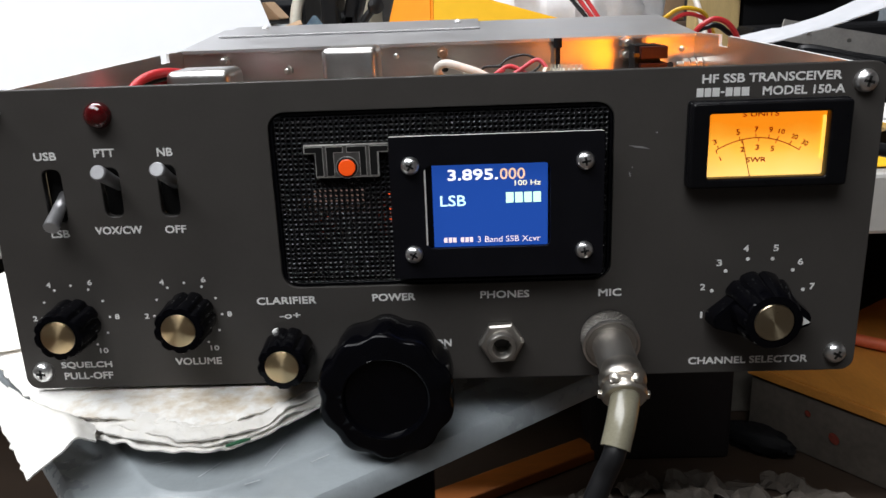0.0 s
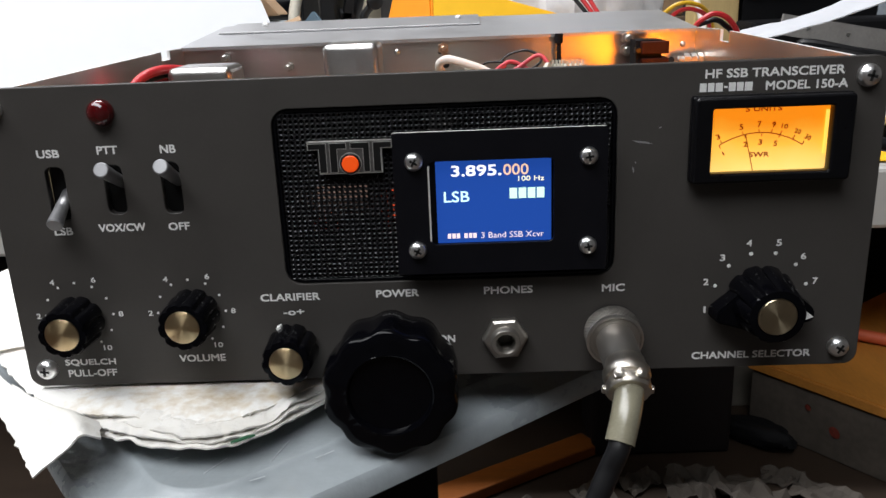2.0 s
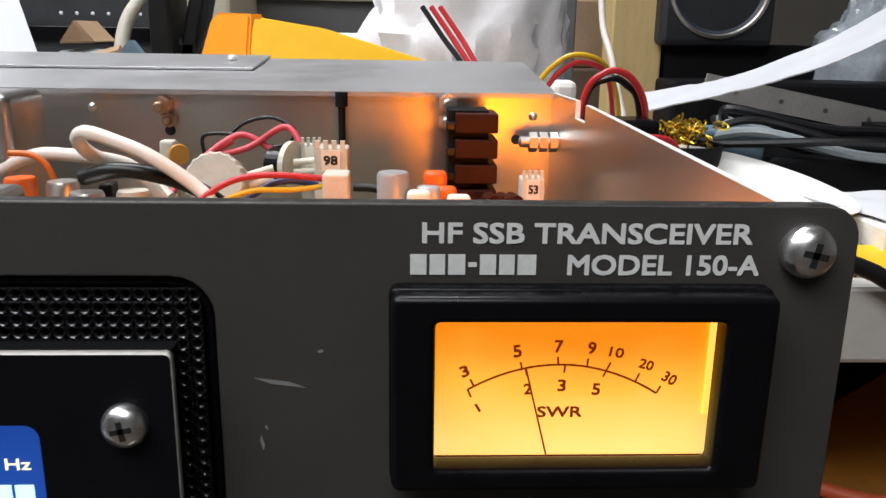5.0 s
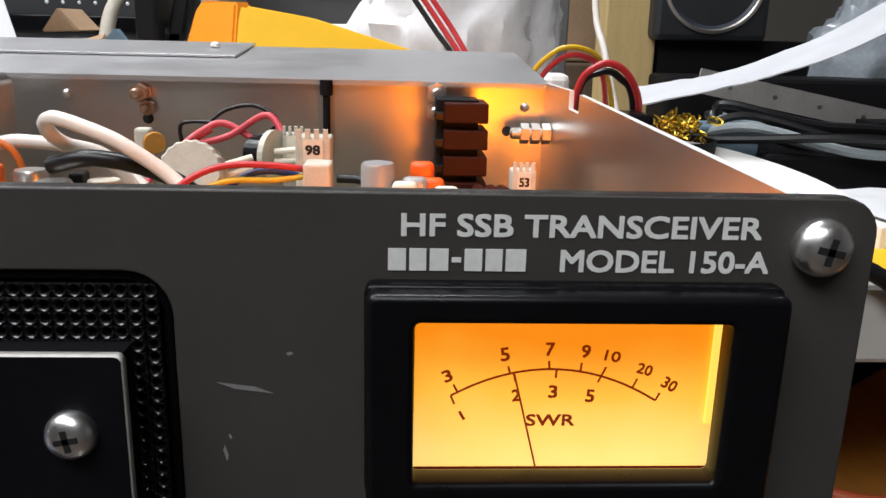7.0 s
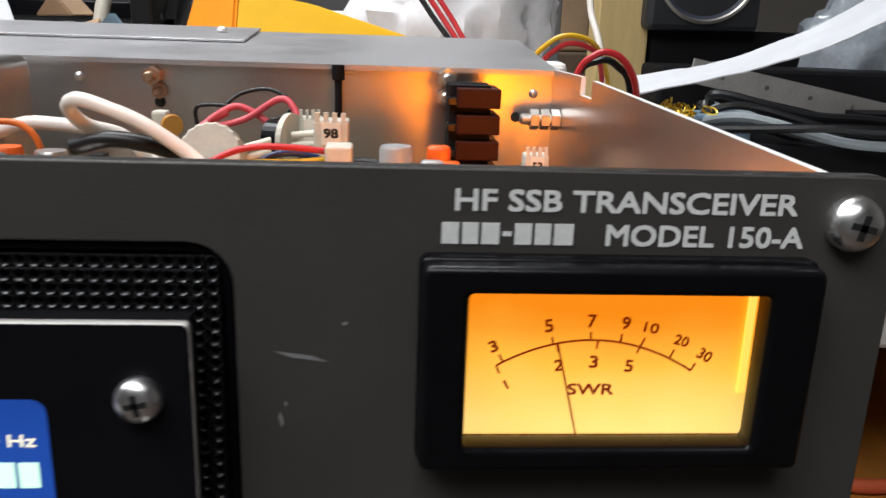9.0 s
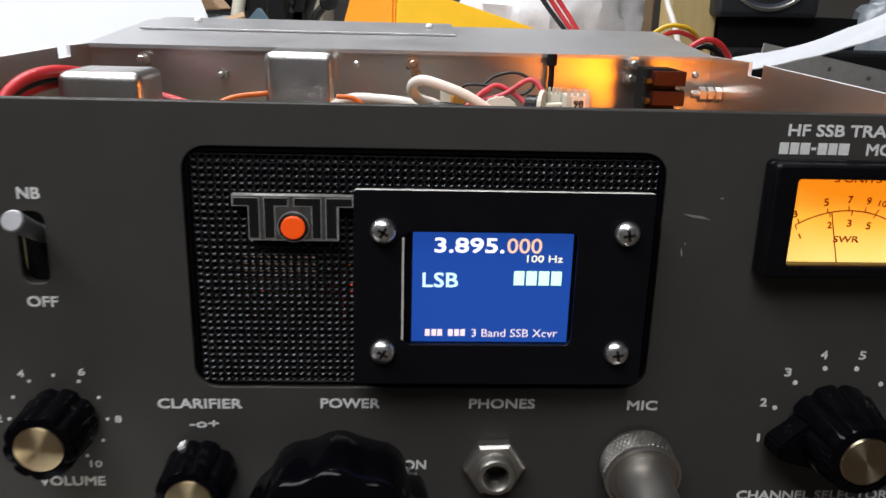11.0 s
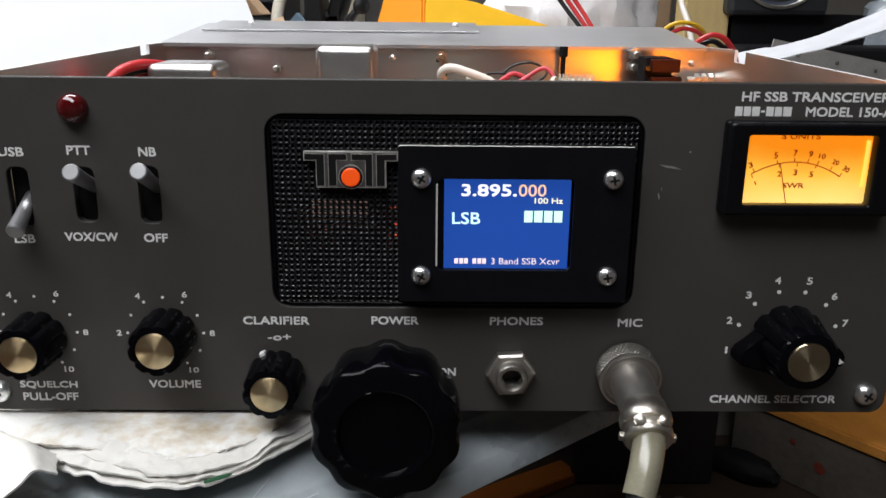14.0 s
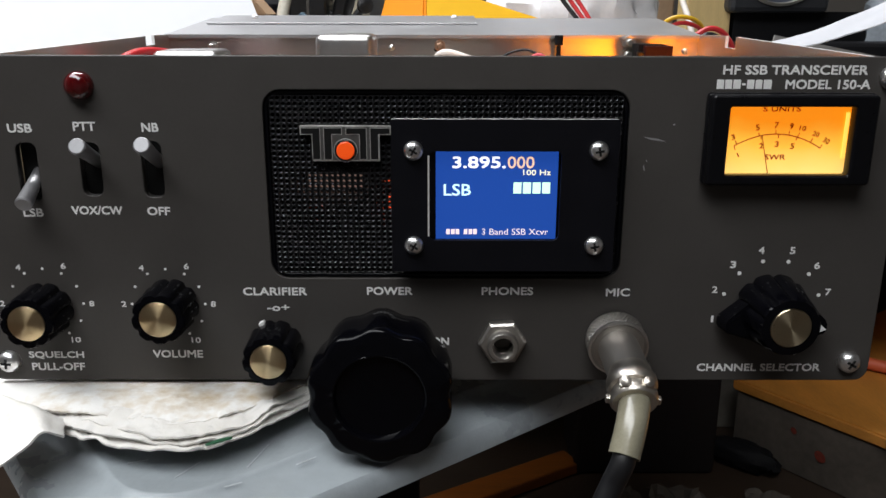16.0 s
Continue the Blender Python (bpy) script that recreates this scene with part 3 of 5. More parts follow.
screen_text("3.895.", 0.0070, 0.0230, 0.9748, 0.0036, W_WHITE, 0.028)
screen_text("000", 0.0236, 0.0316, 0.9748, 0.0036, W_ORANGE, 0.01)
screen_text("100 Hz", 0.0283, 0.0366, 0.97175, 0.0017, W_YELLOW)
screen_text("LSB", 0.0044, 0.0126, 0.96640, 0.0036, W_CYAN, 0.015)
for k in range(4):
    screen_text("", 0.0255 + 0.0029 * k, 0.0279 + 0.0029 * k, 0.9670, 0.0034, W_GREEN)
for a in (0.0052, 0.0067, 0.0081, 0.0106, 0.0121, 0.0135):
    screen_text("", a, a + 0.0011, 0.9533, 0.0016, W_PINK)
screen_text("3 Band SSB Xcvr", 0.0161, 0.0365, 0.9533, 0.0020, W_PINK, 0.0)

# ---- meter ----
mz = lambda py: 0.9882 - (py - 290) / 305 * 0.0197
mx = lambda px_: 0.0892 + (px_ - 135) / 635 * 0.0395
mb = plate_mesh([rrect(0.0831, 0.1323, 0.9680, 0.9950, 0.0012, 3), rrect(0.0887, 0.1256, 0.9712, 0.9915, 0.0006, 2)], -0.0058, -0.0015, 0.0008)
meter = part("meter_bezel", mb, BLACK, radio, "black plastic meter bezel with amber lit scale")
AMBER = mat("amber_lit_dial", (0.9, 0.55, 0.1), 0.6, 0, 0.05, 100)
nt = AMBER.node_tree
N, L = nt.nodes, nt.links
tc, sep = N.new("ShaderNodeTexCoord"), N.new("ShaderNodeSeparateXYZ")
L.new(tc.outputs["Object"], sep.inputs[0])
mr1, mr2 = N.new("ShaderNodeMapRange"), N.new("ShaderNodeMapRange")
mr1.inputs["From Min"].default_value, mr1.inputs["From Max"].default_value = 0.9700, 0.9910
L.new(sep.outputs["Z"], mr1.inputs["Value"])
ns = N.new("ShaderNodeTexNoise")
ns.inputs["Scale"].default_value = 70
L.new(tc.outputs["Object"], ns.inputs["Vector"])
ad = N.new("ShaderNodeMath")
ad.operation = "MULTIPLY_ADD"
ad.inputs[1].default_value = 0.45
L.new(ns.outputs["Fac"], ad.inputs[0])
L.new(mr1.outputs["Result"], ad.inputs[2])
rp = N.new("ShaderNodeValToRGB")
rp.color_ramp.elements[0].position, rp.color_ramp.elements[0].color = 0.15, (1.0, 0.74, 0.24, 1)
rp.color_ramp.elements[1].position, rp.color_ramp.elements[1].color = 1.0, (1.0, 0.27, 0.006, 1)
e = rp.color_ramp.elements.new(0.62)
e.color = (1.0, 0.46, 0.04, 1)
L.new(ad.outputs[0], rp.inputs["Fac"])
L.new(rp.outputs["Color"], N["Principled BSDF"].inputs["Emission Color"])
N["Principled BSDF"].inputs["Emission Strength"].default_value = 0.95
N["Principled BSDF"].inputs["Base Color"].default_value = (0.3, 0.2, 0.1, 1)
# Ink gets a weak red emission, as if the dial's light came through.
DIAL_INK = mat("glowing_dial_ink", (0.10, 0.012, 0.004), 0.7, 0, 0.1, 400, emit=(0.30, 0.035, 0.0), power=0.6)
FY = 0.0030
part("dial", box_bm(0.0869, 0.1295, FY, FY + 0.001, 0.9674, 0.9920), AMBER, meter, "amber back-lit meter dial")
LINER = mat("brown_window_liner", (0.085, 0.016, 0.009), 0.9, 0, 0.15, 200, spec=0.0)
bm = bmesh.new()
fr, bk = [], []
for (x, z), (x2, z2) in zip(((0.0886, 0.9711), (0.1257, 0.9711), (0.1257, 0.9916), (0.0886, 0.9916)), ((0.0875, 0.9686), (0.1288, 0.9686), (0.1288, 0.9918), (0.0875, 0.9918))):
    fr.append(bm.verts.new((x, -0.0050, z)))
    bk.append(bm.verts.new((x2, FY, z2)))
for i in range(4):
    bm.faces.new((fr[i], fr[(i + 1) % 4], bk[(i + 1) % 4], bk[i]))
part("liner", bm, LINER, meter, "brown inner liner of the meter window")
part("flange", plate_mesh([rrect(0.0828, 0.1327, 0.9677, 0.9953, 0.0012, 3), rrect(0.0873, 0.1290, 0.9684, 0.9920, 0.0006, 2)], -0.0028, -0.0001, 0.0005), BLACK, meter)
GLOW_EDGE = glow("amber_edge_glow", (1.0, 0.62, 0.10), 1.25)
part("lamp_edge", box_bm(0.1268, 0.1277, FY - 0.0006, FY, 0.9750, 0.9890), GLOW_EDGE, meter, "bright amber lamp edge inside the meter")
DIALY = FY - 0.00003
c0, c1, c2 = (205, 437), (428, 380), (632, 447)


def arc_pt(t):
    x = c0[0] + (c2[0] - c0[0]) * t
    l0 = (1 - t) * (1 - 2 * t) * c0[1] + 4 * t * (1 - t) * c1[1] + t * (2 * t - 1) * c2[1]
    return x, l0


def ink_strip(pts, w, name="scale_line"):
    bm = bmesh.new()
    rows = []
    for i, (x, z) in enumerate(pts):
        a, b = pts[max(i - 1, 0)], pts[min(i + 1, len(pts) - 1)]
        n = Vector((-(b[1] - a[1]), b[0] - a[0])).normalized() * w / 2
        rows.append((bm.verts.new((x + n.x, DIALY, z + n.y)), bm.verts.new((x - n.x, DIALY, z - n.y))))
    for (a, b), (c, d) in zip(rows, rows[1:]):
        bm.faces.new((a, b, d, c))
    part(name, bm, DIAL_INK, meter)


ink_strip([(mx(arc_pt(i / 24)[0]), mz(arc_pt(i / 24)[1])) for i in range(25)], 0.00030)
for x, y, x2, y2 in ((205, 437, 213, 455), (210, 413, 218, 428), (321, 374, 325, 390), (333, 388, 337, 406), (404, 362, 406, 380), (421, 381, 420, 399), (472, 366, 470, 386), (523, 375, 508, 408), (590, 400, 582, 418), (632, 447, 640, 430)):
    ink_strip([(mx(x), mz(y)), (mx(x2), mz(y2))], 0.00028)
for s, x, y, h, a in (("3", 197, 395, 27, 22), ("1", 229, 480, 22, 30), ("5", 313, 349, 30, 8), ("2", 340, 436, 27, 5), ("7", 405, 338, 30, 0), ("3", 416, 428, 29, 0), ("9", 479, 342, 29, -5), ("5", 494, 437, 29, -3), ("10", 535, 352, 24, -10), ("20", 604, 380, 24, -16), ("30", 659, 412, 26, -28)):
    w = (19 if len(s) == 1 else 33) if s != "1" else 6
    k = 0.0395 / 635
    lettering(s, mx(x) - w * k / 2, mx(x) + w * k / 2, mz(y), h * k, DIAL_INK, DIALY, meter, thick=0.00003, spin=radians(a))
lettering("SWR", mx(363), mx(466), mz(490), 27 * 0.0395 / 635, DIAL_INK, DIALY, meter, thick=0.00003)
lettering("S UNITS", mx(330), mx(515), mz(262), 0.0016, DIAL_INK, DIALY, meter, thick=0.00003)
part("needle", tube([(mx(332), FY - 0.0010, mz(384)), (mx(386), FY - 0.0010, mz(588))], 0.00013, 6, 1), DIAL_INK, meter)

# ---- chassis ----
RIVET_AND_HILITE = mat("bright_rivet_and_highlight", (0.85, 0.85, 0.85), 0.45, 0.3, 0.05, 300)
FLANGE = mat("satin_aluminium_flange", (0.50, 0.50, 0.51), 0.42, 0.85, 0.08, 60, 0.08, 900)
WXI, RY = 0.1345, 0.182
TOPZ = 1.0062


def side_wall(sgn):
    """Folded sheet side with a notch near its back corner."""
    x0, x1 = (WXI, WXI + 0.0014) if sgn > 0 else (-WXI - 0.0014, -WXI)
    n0, n1 = (0.1272, 0.1405) if sgn > 0 else (0.1480, 0.1600)
    up = 0.0012 if sgn > 0 else 0.0004
    out = [(0.0032, 0.9060), (RY, 0.9060), (RY, TOPZ + up * 0.4), (n1, TOPZ + up), (n1, TOPZ - 0.0040), (n0, TOPZ - 0.0040), (n0, TOPZ + up * 0.9), (0.0032, TOPZ - 0.0010)]
    bm = bmesh.new()
    a = [bm.verts.new((x0, y, z)) for y, z in out]
    b = [bm.verts.new((x1, y, z)) for y, z in out]
    bm.faces.new(a)
    bm.faces.new(b[::-1])
    for i in range(len(out)):
        j = (i + 1) % len(out)
        bm.faces.new((a[i], b[i], b[j], a[j]))
    ob = part("side_wall", bm, ALU, radio, "brushed aluminium chassis side")
    # Top and notch edges take this pale metal as a painted highlight.
    ob.data.materials.append(RIVET_AND_HILITE)
    for f in ob.data.polygons:
        f.material_index = 1 if f.normal.z > 0.7 or (abs(f.normal.y) > 0.7 and f.center.z > 1.0) else 0
    return ob


side_wall(1), side_wall(-1)
part("rear_wall", box_bm(-WXI - 0.0014, WXI + 0.0014, RY, RY + 0.0014, 0.9060, TOPZ), ALU, radio, "brushed aluminium chassis back")
part("chassis_floor", box_bm(-WXI, WXI, 0.0032, RY, 0.9060, 0.9074), ALU, radio)
bm = bmesh.new()
fl = [(RY - 0.002, TOPZ + 0.0002), (RY + 0.090, TOPZ + 0.0075), (RY + 0.090, TOPZ + 0.0060), (RY - 0.002, TOPZ - 0.0014)]
rows = [[bm.verts.new((x, y, z)) for y, z in fl] for x in (-0.1359, 0.1359)]
bm.faces.new(rows[0])
bm.faces.new(rows[1][::-1])
for i in range(4):
    j = (i + 1) % 4
    bm.faces.new((rows[0][i], rows[1][i], rows[1][j], rows[0][j]))
part("top_flange", bm, FLANGE, radio, "bright aluminium rear flange")
bm = box_bm(-0.128, 0.024, 0, 0.045, 0, 0.0009, 0.0002)
turned(bm, pose(0, RY + 0.047, TOPZ + 0.0044, 4.6))
part("clamp_strip", bm, FLANGE, radio, "flat aluminium clamp strip")
for x, y in ((-0.106, RY + 0.072), (0.0115, RY + 0.070)):
    part("rivet", lathe([(0.0020, 0), (0.0018, 0.001), (0.0008, 0.0017), (0.0001, 0.0018)], (x, y, TOPZ + 0.0078), (0, 0, 1), 14), RIVET_AND_HILITE, radio, smooth=True)

# pilot lamp behind the meter lights the inside amber
pl = bpy.data.lights.new("meter_lamp", "POINT")
pl.energy, pl.color, pl.shadow_soft_size = 0.21, (1.0, 0.25, 0.004), 0.009
lamp = new("meter_lamp", pl)
lamp.location = (0.121, 0.022, 0.986)

# circuit board
PCB = mat("tan_circuit_board", (0.16, 0.13, 0.07), 0.45, 0, 0.4, 120, 0.1, 900)
part("circuit_board", box_bm(-0.128, 0.128, 0.015, 0.174, 0.9600, 0.9616), PCB, radio)
BZ = 0.9616

# shield cans
for x0, x1, y0, y1, zt in ((-0.1160, -0.0880, 0.098, 0.124, 1.0022), (-0.0535, -0.0270, 0.134, 0.160, 1.0078)):
    part("shield_can", box_bm(x0, x1, y0, y1, BZ, zt, 0.0032, 4), ALU_CAN, radio, "pressed aluminium shield can", smooth=True)

# rear wall hardware
SOLDER = mat("copper_and_solder", (0.55, 0.35, 0.24), 0.35, 0.9, 0.4, 700)


def stud(x, z, r=0.0028, y=RY, n=2, m=CHROME, axis=(0, -1, 0)):
    ob = part("stud", lathe([(r * 0.55, 0), (r * 0.55, 0.0035 * n + 0.002), (r * 0.4, 0.0035 * n + 0.0025)], (x, y, z), axis, 14), m, radio)
    for k in range(n):
        part("nut", lathe([(r, 0.0004 + 0.0034 * k), (r, 0.0030 + 0.0034 * k)], (x, y, z), axis, 6), m, ob)
    return ob


stud(0.003, 1.0012, 0.0030, m=SOLDER)
stud(0.0045, 0.9962, 0.0026, n=1, m=SOLDER)
stud(0.0985, 1.0030, 0.0034)
stud(0.0985, 0.9968, 0.0034, n=1)
stud(WXI, 0.9918, 0.0033, y=0.166, n=3, m=NICKEL_DULL, axis=(-1, 0, 0))
stud(-0.079, 0.9945, 0.0026, n=1, m=NICKEL_DULL)
stud(-0.112, 1.0005, 0.0028, n=1)
for x, z, r in ((0.004, 0.9925, 0.0018), (0.1225, 0.9905, 0.0017), (0.001, 0.9990, 0.001)):
    part("hole", lathe([(r, 0), (r, 0.0002)], (x, RY, z), seg=16), DARK_SLOT, radio)
for x, z in ((0.1282, 0.9985), (-0.0215, 1.0000)):
    part("rivet", lathe([(0.0016, 0), (0.0013, 0.0009), (0.0004, 0.0014)], (x, RY, z), seg=12), ALU_BRIGHT, radio, smooth=True)
trim = part("trimmer_shaft", lathe([(0.0012, 0), (0.0012, 0.020), (0.0021, 0.0203), (0.0021, 0.0250)], (0.0628, RY - 0.006, 0.9815), (0, 0, 1), 14), BLACK_MATT, radio, "black trimmer shaft", smooth=True)

# brown finned heat sink / transformer stack
MAROON = mat("dark_maroon_resin", (0.040, 0.008, 0.004), 0.45, 0, 0.3, 200, spec=0.12)
st = part("finned_block", box_bm(0.0975, 0.1100, 0.152, 0.166, BZ, 1.0030), BLACK_MATT, radio, "dark maroon finned block")
for k in range(5):
    z = 0.9655 + 0.0078 * k
    part("fin", box_bm(0.0995, 0.1125, 0.147, 0.164, z, z + 0.0058, 0.0004), MAROON, st)
    part("lug", box_bm(0.0968, 0.0998, 0.149, 0.154, z + 0.0005, z + 0.0030, 0.0003), BLACK, st)

# loose wires and parts inside
WHITE_W = mat("white_cable_sheath", (0.72, 0.66, 0.60), 0.5, 0, 0.08, 200)
RED_W = mat("red_wire", (0.48, 0.025, 0.03), 0.4, 0, 0.15, 300)
PINK_W = mat("faded_red_wire", (0.60, 0.07, 0.09), 0.4, 0, 0.15, 300)
BLK_W = mat("black_wire", (0.008, 0.008, 0.009), 0.4, 0, 0.2, 300)
YEL_W = mat("yellow_wire", (0.70, 0.42, 0.02), 0.4, 0, 0.15, 300)
ORA_W = mat("orange_wire", (0.62, 0.14, 0.02), 0.4, 0, 0.15, 300)
BLU_W = mat("blue_wire", (0.02, 0.03, 0.10), 0.4, 0, 0.15, 300)
IVORY = mat("ivory_nylon", (0.55, 0.52, 0.44), 0.5, 0, 0.15, 250, 0.1, 900)
CREAM = mat("cream_paper_label", (0.72, 0.66, 0.55), 0.7, 0, 0.08, 400)
ORANGE_P = mat("orange_dipped_capacitor", (0.66, 0.10, 0.01), 0.35, 0, 0.15, 300)
GREY_P = mat("grey_sleeved_capacitor", (0.34, 0.34, 0.34), 0.4, 0.2, 0.1, 200)


def wire(pts, r, m, label="", parent=radio, name="wire"):
    return part(name, tube(pts, r, 10, 8), m, parent, label, smooth=True)


wire([(-0.045, 0.132, 0.978), (-0.025, 0.136, 0.9895), (-0.011, 0.135, 0.9908), (0.006, 0.132, 0.9885), (0.018, 0.128, 0.980)], 0.0019, WHITE_W, "white coaxial cable")
wire([(0.042, 0.088, 0.978), (0.036, 0.098, 0.9862), (0.023, 0.100, 0.9955), (0.013, 0.102, 0.9995), (0.0055, 0.104, 1.0012), (0.0020, 0.108, 0.9985), (0.0045, 0.112, 0.9940), (0.0125, 0.116, 0.9905), (0.020, 0.118, 0.980)], 0.0018, WHITE_W, "white coaxial cable looped over the board")
wire([(0.003, 0.106, 0.9895), (0.013, 0.104, 0.9918), (0.025, 0.106, 0.9895), (0.034, 0.110, 0.984), (0.042, 0.114, 0.975)], 0.0021, BLK_W)
wire([(-0.026, 0.13, 0.9920), (-0.020, 0.13, 0.9915), (-0.016, 0.13, 0.9885), (-0.014, 0.13, 0.983)], 0.0009, ORA_W)
wire([(-0.078, 0.125, 0.983), (-0.066, 0.128, 0.9905), (-0.052, 0.132, 0.9925)], 0.0010, ORA_W)
wire([(0.016, 0.130, 0.978), (0.021, 0.135, 0.9855), (0.027, 0.14, 0.9895), (0.038, 0.142, 0.9925), (0.048, 0.142, 0.9985), (0.0525, 0.140, 0.9960), (0.0545, 0.137, 0.9895), (0.055, 0.135, 0.982)], 0.0010, PINK_W)
wire([(0.024, 0.138, 0.9885), (0.031, 0.142, 0.9940), (0.037, 0.144, 0.9958), (0.046, 0.142, 0.9905), (0.050, 0.138, 0.984)], 0.0010, PINK_W)
wire([(0.022, 0.138, 0.9865), (0.028, 0.141, 0.9915), (0.033, 0.143, 0.9945)], 0.0012, PINK_W)
wire([(0.024, 0.150, 0.985), (0.0225, 0.150, 0.9935), (0.026, 0.150, 0.9955), (0.036, 0.149, 0.9948), (0.045, 0.147, 0.9920), (0.050, 0.147, 0.9945), (0.0505, 0.148, 0.9975), (0.044, 0.150, 1.0005), (0.036, 0.151, 0.9990), (0.031, 0.150, 0.9955)], 0.0006, BLK_W)
wire([(0.033, 0.096, 0.985), (0.040, 0.098, 0.9895), (0.047, 0.099, 0.9915), (0.056, 0.100, 0.9915), (0.068, 0.102, 0.9900)], 0.0008, RED_W)
wire([(0.038, 0.097, 0.985), (0.047, 0.098, 0.9880), (0.057, 0.100, 0.9880), (0.068, 0.102, 0.9892)], 0.0007, YEL_W)
wire([(0.042, 0.100, 0.983), (0.050, 0.102, 0.9885), (0.056, 0.104, 0.9895), (0.062, 0.106, 0.988)], 0.0009, BLU_W)
wire([(0.070, 0.125, 0.984), (0.077, 0.124, 0.9835), (0.084, 0.122, 0.979)], 0.0012, BLK_W)
# battery leads at the back left
for k, (m, o) in enumerate(((RED_W, 0.0), (BLK_W, 0.004), (RED_W, 0.009))):
    wire([(-0.131, 0.075 - o, 0.978), (-0.127, 0.088, 0.996 - o * 0.3), (-0.119, 0.104 + o, 1.0015 - o * 0.45), (-0.107, 0.125, 0.997 - o * 0.3), (-0.094, 0.136, 0.990), (-0.07, 0.130, 0.984)], 0.0021, m)
wire([(-0.10, 0.13, 0.975), (-0.085, 0.12, 0.9835), (-0.07, 0.118, 0.979)], 0.0012, YEL_W)
wire([(-0.10, 0.134, 0.978), (-0.082, 0.126, 0.985), (-0.066, 0.122, 0.981)], 0.0014, BLU_W)

# connectors and components
rng = random.Random(4)


def cap_can(x, y, r, h, m, axis=(0, 0, 1), z=BZ):
    return part("capacitor", lathe([(r * 0.92, 0), (r, r * 0.15), (r, h - r * 0.2), (r * 0.9, h), (r * 0.2, h)], (x, y, z), axis, 20), m, radio, smooth=True)


part("trimmer_disc", lathe([(0.0082, 0), (0.0082, 0.006), (0.0076, 0.007), (0.001, 0.007)], (0.0340, 0.120, 0.9855), (0, -1, 0.3), 40, wave=lambda th, r, d: 1 - 0.05 * (math.cos(20 * th) > 0)), IVORY, radio, "ivory toothed trimmer wheel")
part("trimmer_disc", lathe([(0.0050, 0), (0.0050, 0.0045)], (0.0465, 0.132, 0.9890), (0.92, -0.38, 0), 24), BLACK, radio)
part("trimmer_disc", lathe([(0.0070, 0), (0.0070, 0.0016)], (0.0515, 0.131, 0.9890), (0.92, -0.38, 0), 24), IVORY, radio)
for dz in (-0.0016, 0.0012):
    part("resistor", lathe([(0.0010, 0), (0.0010, 0.010)], (0.0385, 0.122, 0.9855 + dz), (1, 0.3, 0.28), 10), CREAM, radio)
    part("resistor", lathe([(0.0009, 0), (0.0009, 0.006)], (0.0530, 0.128, 0.9892 + dz), (1, 0, 0.1), 10), CREAM, radio)


def tagged_coil(x, y, z, w, s):
    """Square ivory former with a printed number flag."""
    ob = part("coil_former", box_bm(x - w, x + w, y - w, y + w, BZ, z, 0.0006), IVORY, radio, "ivory coil former with number tag")
    for k in range(4):
        part("tab", box_bm(x - w + k * w * 0.5 + 0.0003, x - w + k * w * 0.5 + w * 0.35, y - w, y - w + 0.001, z - 0.0002, z + 0.0022), IVORY, ob)
    part("flag", box_bm(x - w * 0.55, x + w * 0.55, y - w - 0.0005, y - w, z - 0.0062, z - 0.0004), CREAM, ob)
    if s:
        part("lettering", text_mesh(s, x - w * 0.42, x + w * 0.42, z - 0.0031, 0.0026, y - w - 0.0005, 0.0001, bold=0.05), DARK_SLOT, ob)


tagged_coil(0.0640, 0.126, 0.9952, 0.0046, "98")
part("plug_housing", box_bm(0.0640, 0.0705, 0.098, 0.106, BZ, 0.9922, 0.0006), IVORY, radio, "ivory nylon plug housing")
tagged_coil(0.1210, 0.132, 0.9862, 0.0034, "53")
tagged_coil(0.0575, 0.136, 0.9945, 0.0032, "")
cap_can(0.0812, 0.112, 0.0043, 0.0290, GREY_P)
for x, y, m, h in ((0.0925, 0.118, ORANGE_P, 0.0285), (0.0985, 0.110, CREAM, 0.0235), (0.0880, 0.108, CREAM, 0.0250), (0.0950, 0.114, ORANGE_P, 0.0250), (0.0905, 0.112, GREY_P, 0.0255)):
    part("film_capacitor", box_bm(x - 0.0032, x + 0.0032, y - 0.0022, y + 0.0022, BZ, BZ + h, 0.0014, 3), m, radio, smooth=True)
part("resistor_pack", box_bm(0.1120, 0.1150, 0.125, 0.131, BZ, 0.9815, 0.001), MAROON, radio)
for x in (0.1085, 0.1120, 0.1150):
    part("diode", lathe([(0.0022, 0), (0.0022, 0.006)], (x, 0.132, 0.9795), (0.2, -1, 0), 14), MAROON, radio)
part("disc_capacitor", lathe([(0.0028, 0), (0.0031, 0.0008), (0.0028, 0.0018)], (0.0195, 0.134, 0.9915), (0.5, -1, 0), 20), mat("ochre_disc", (0.45, 0.20, 0.03), 0.4, 0, 0.15, 300), radio)
part("film_capacitor", box_bm(0.0135, 0.0180, 0.136, 0.140, BZ, 0.9950, 0.0008), IVORY, radio)
part("plug_housing", box_bm(0.002, 0.0055, 0.118, 0.124, BZ, 0.9855, 0.0006), BLACK, radio)
for x, y, h, m in ((-0.071, 0.10, 0.017, GREY_P), (-0.064, 0.085, 0.020, GREY_P), (-0.079, 0.11, 0.019, ORANGE_P), (-0.020, 0.122, 0.0250, ORANGE_P), (-0.008, 0.120, 0.0245, CHROME), (0.006, 0.100, 0.0255, CHROME), (0.014, 0.110, 0.024, CREAM)):
    cap_can(x, y, 0.0042, h, m)
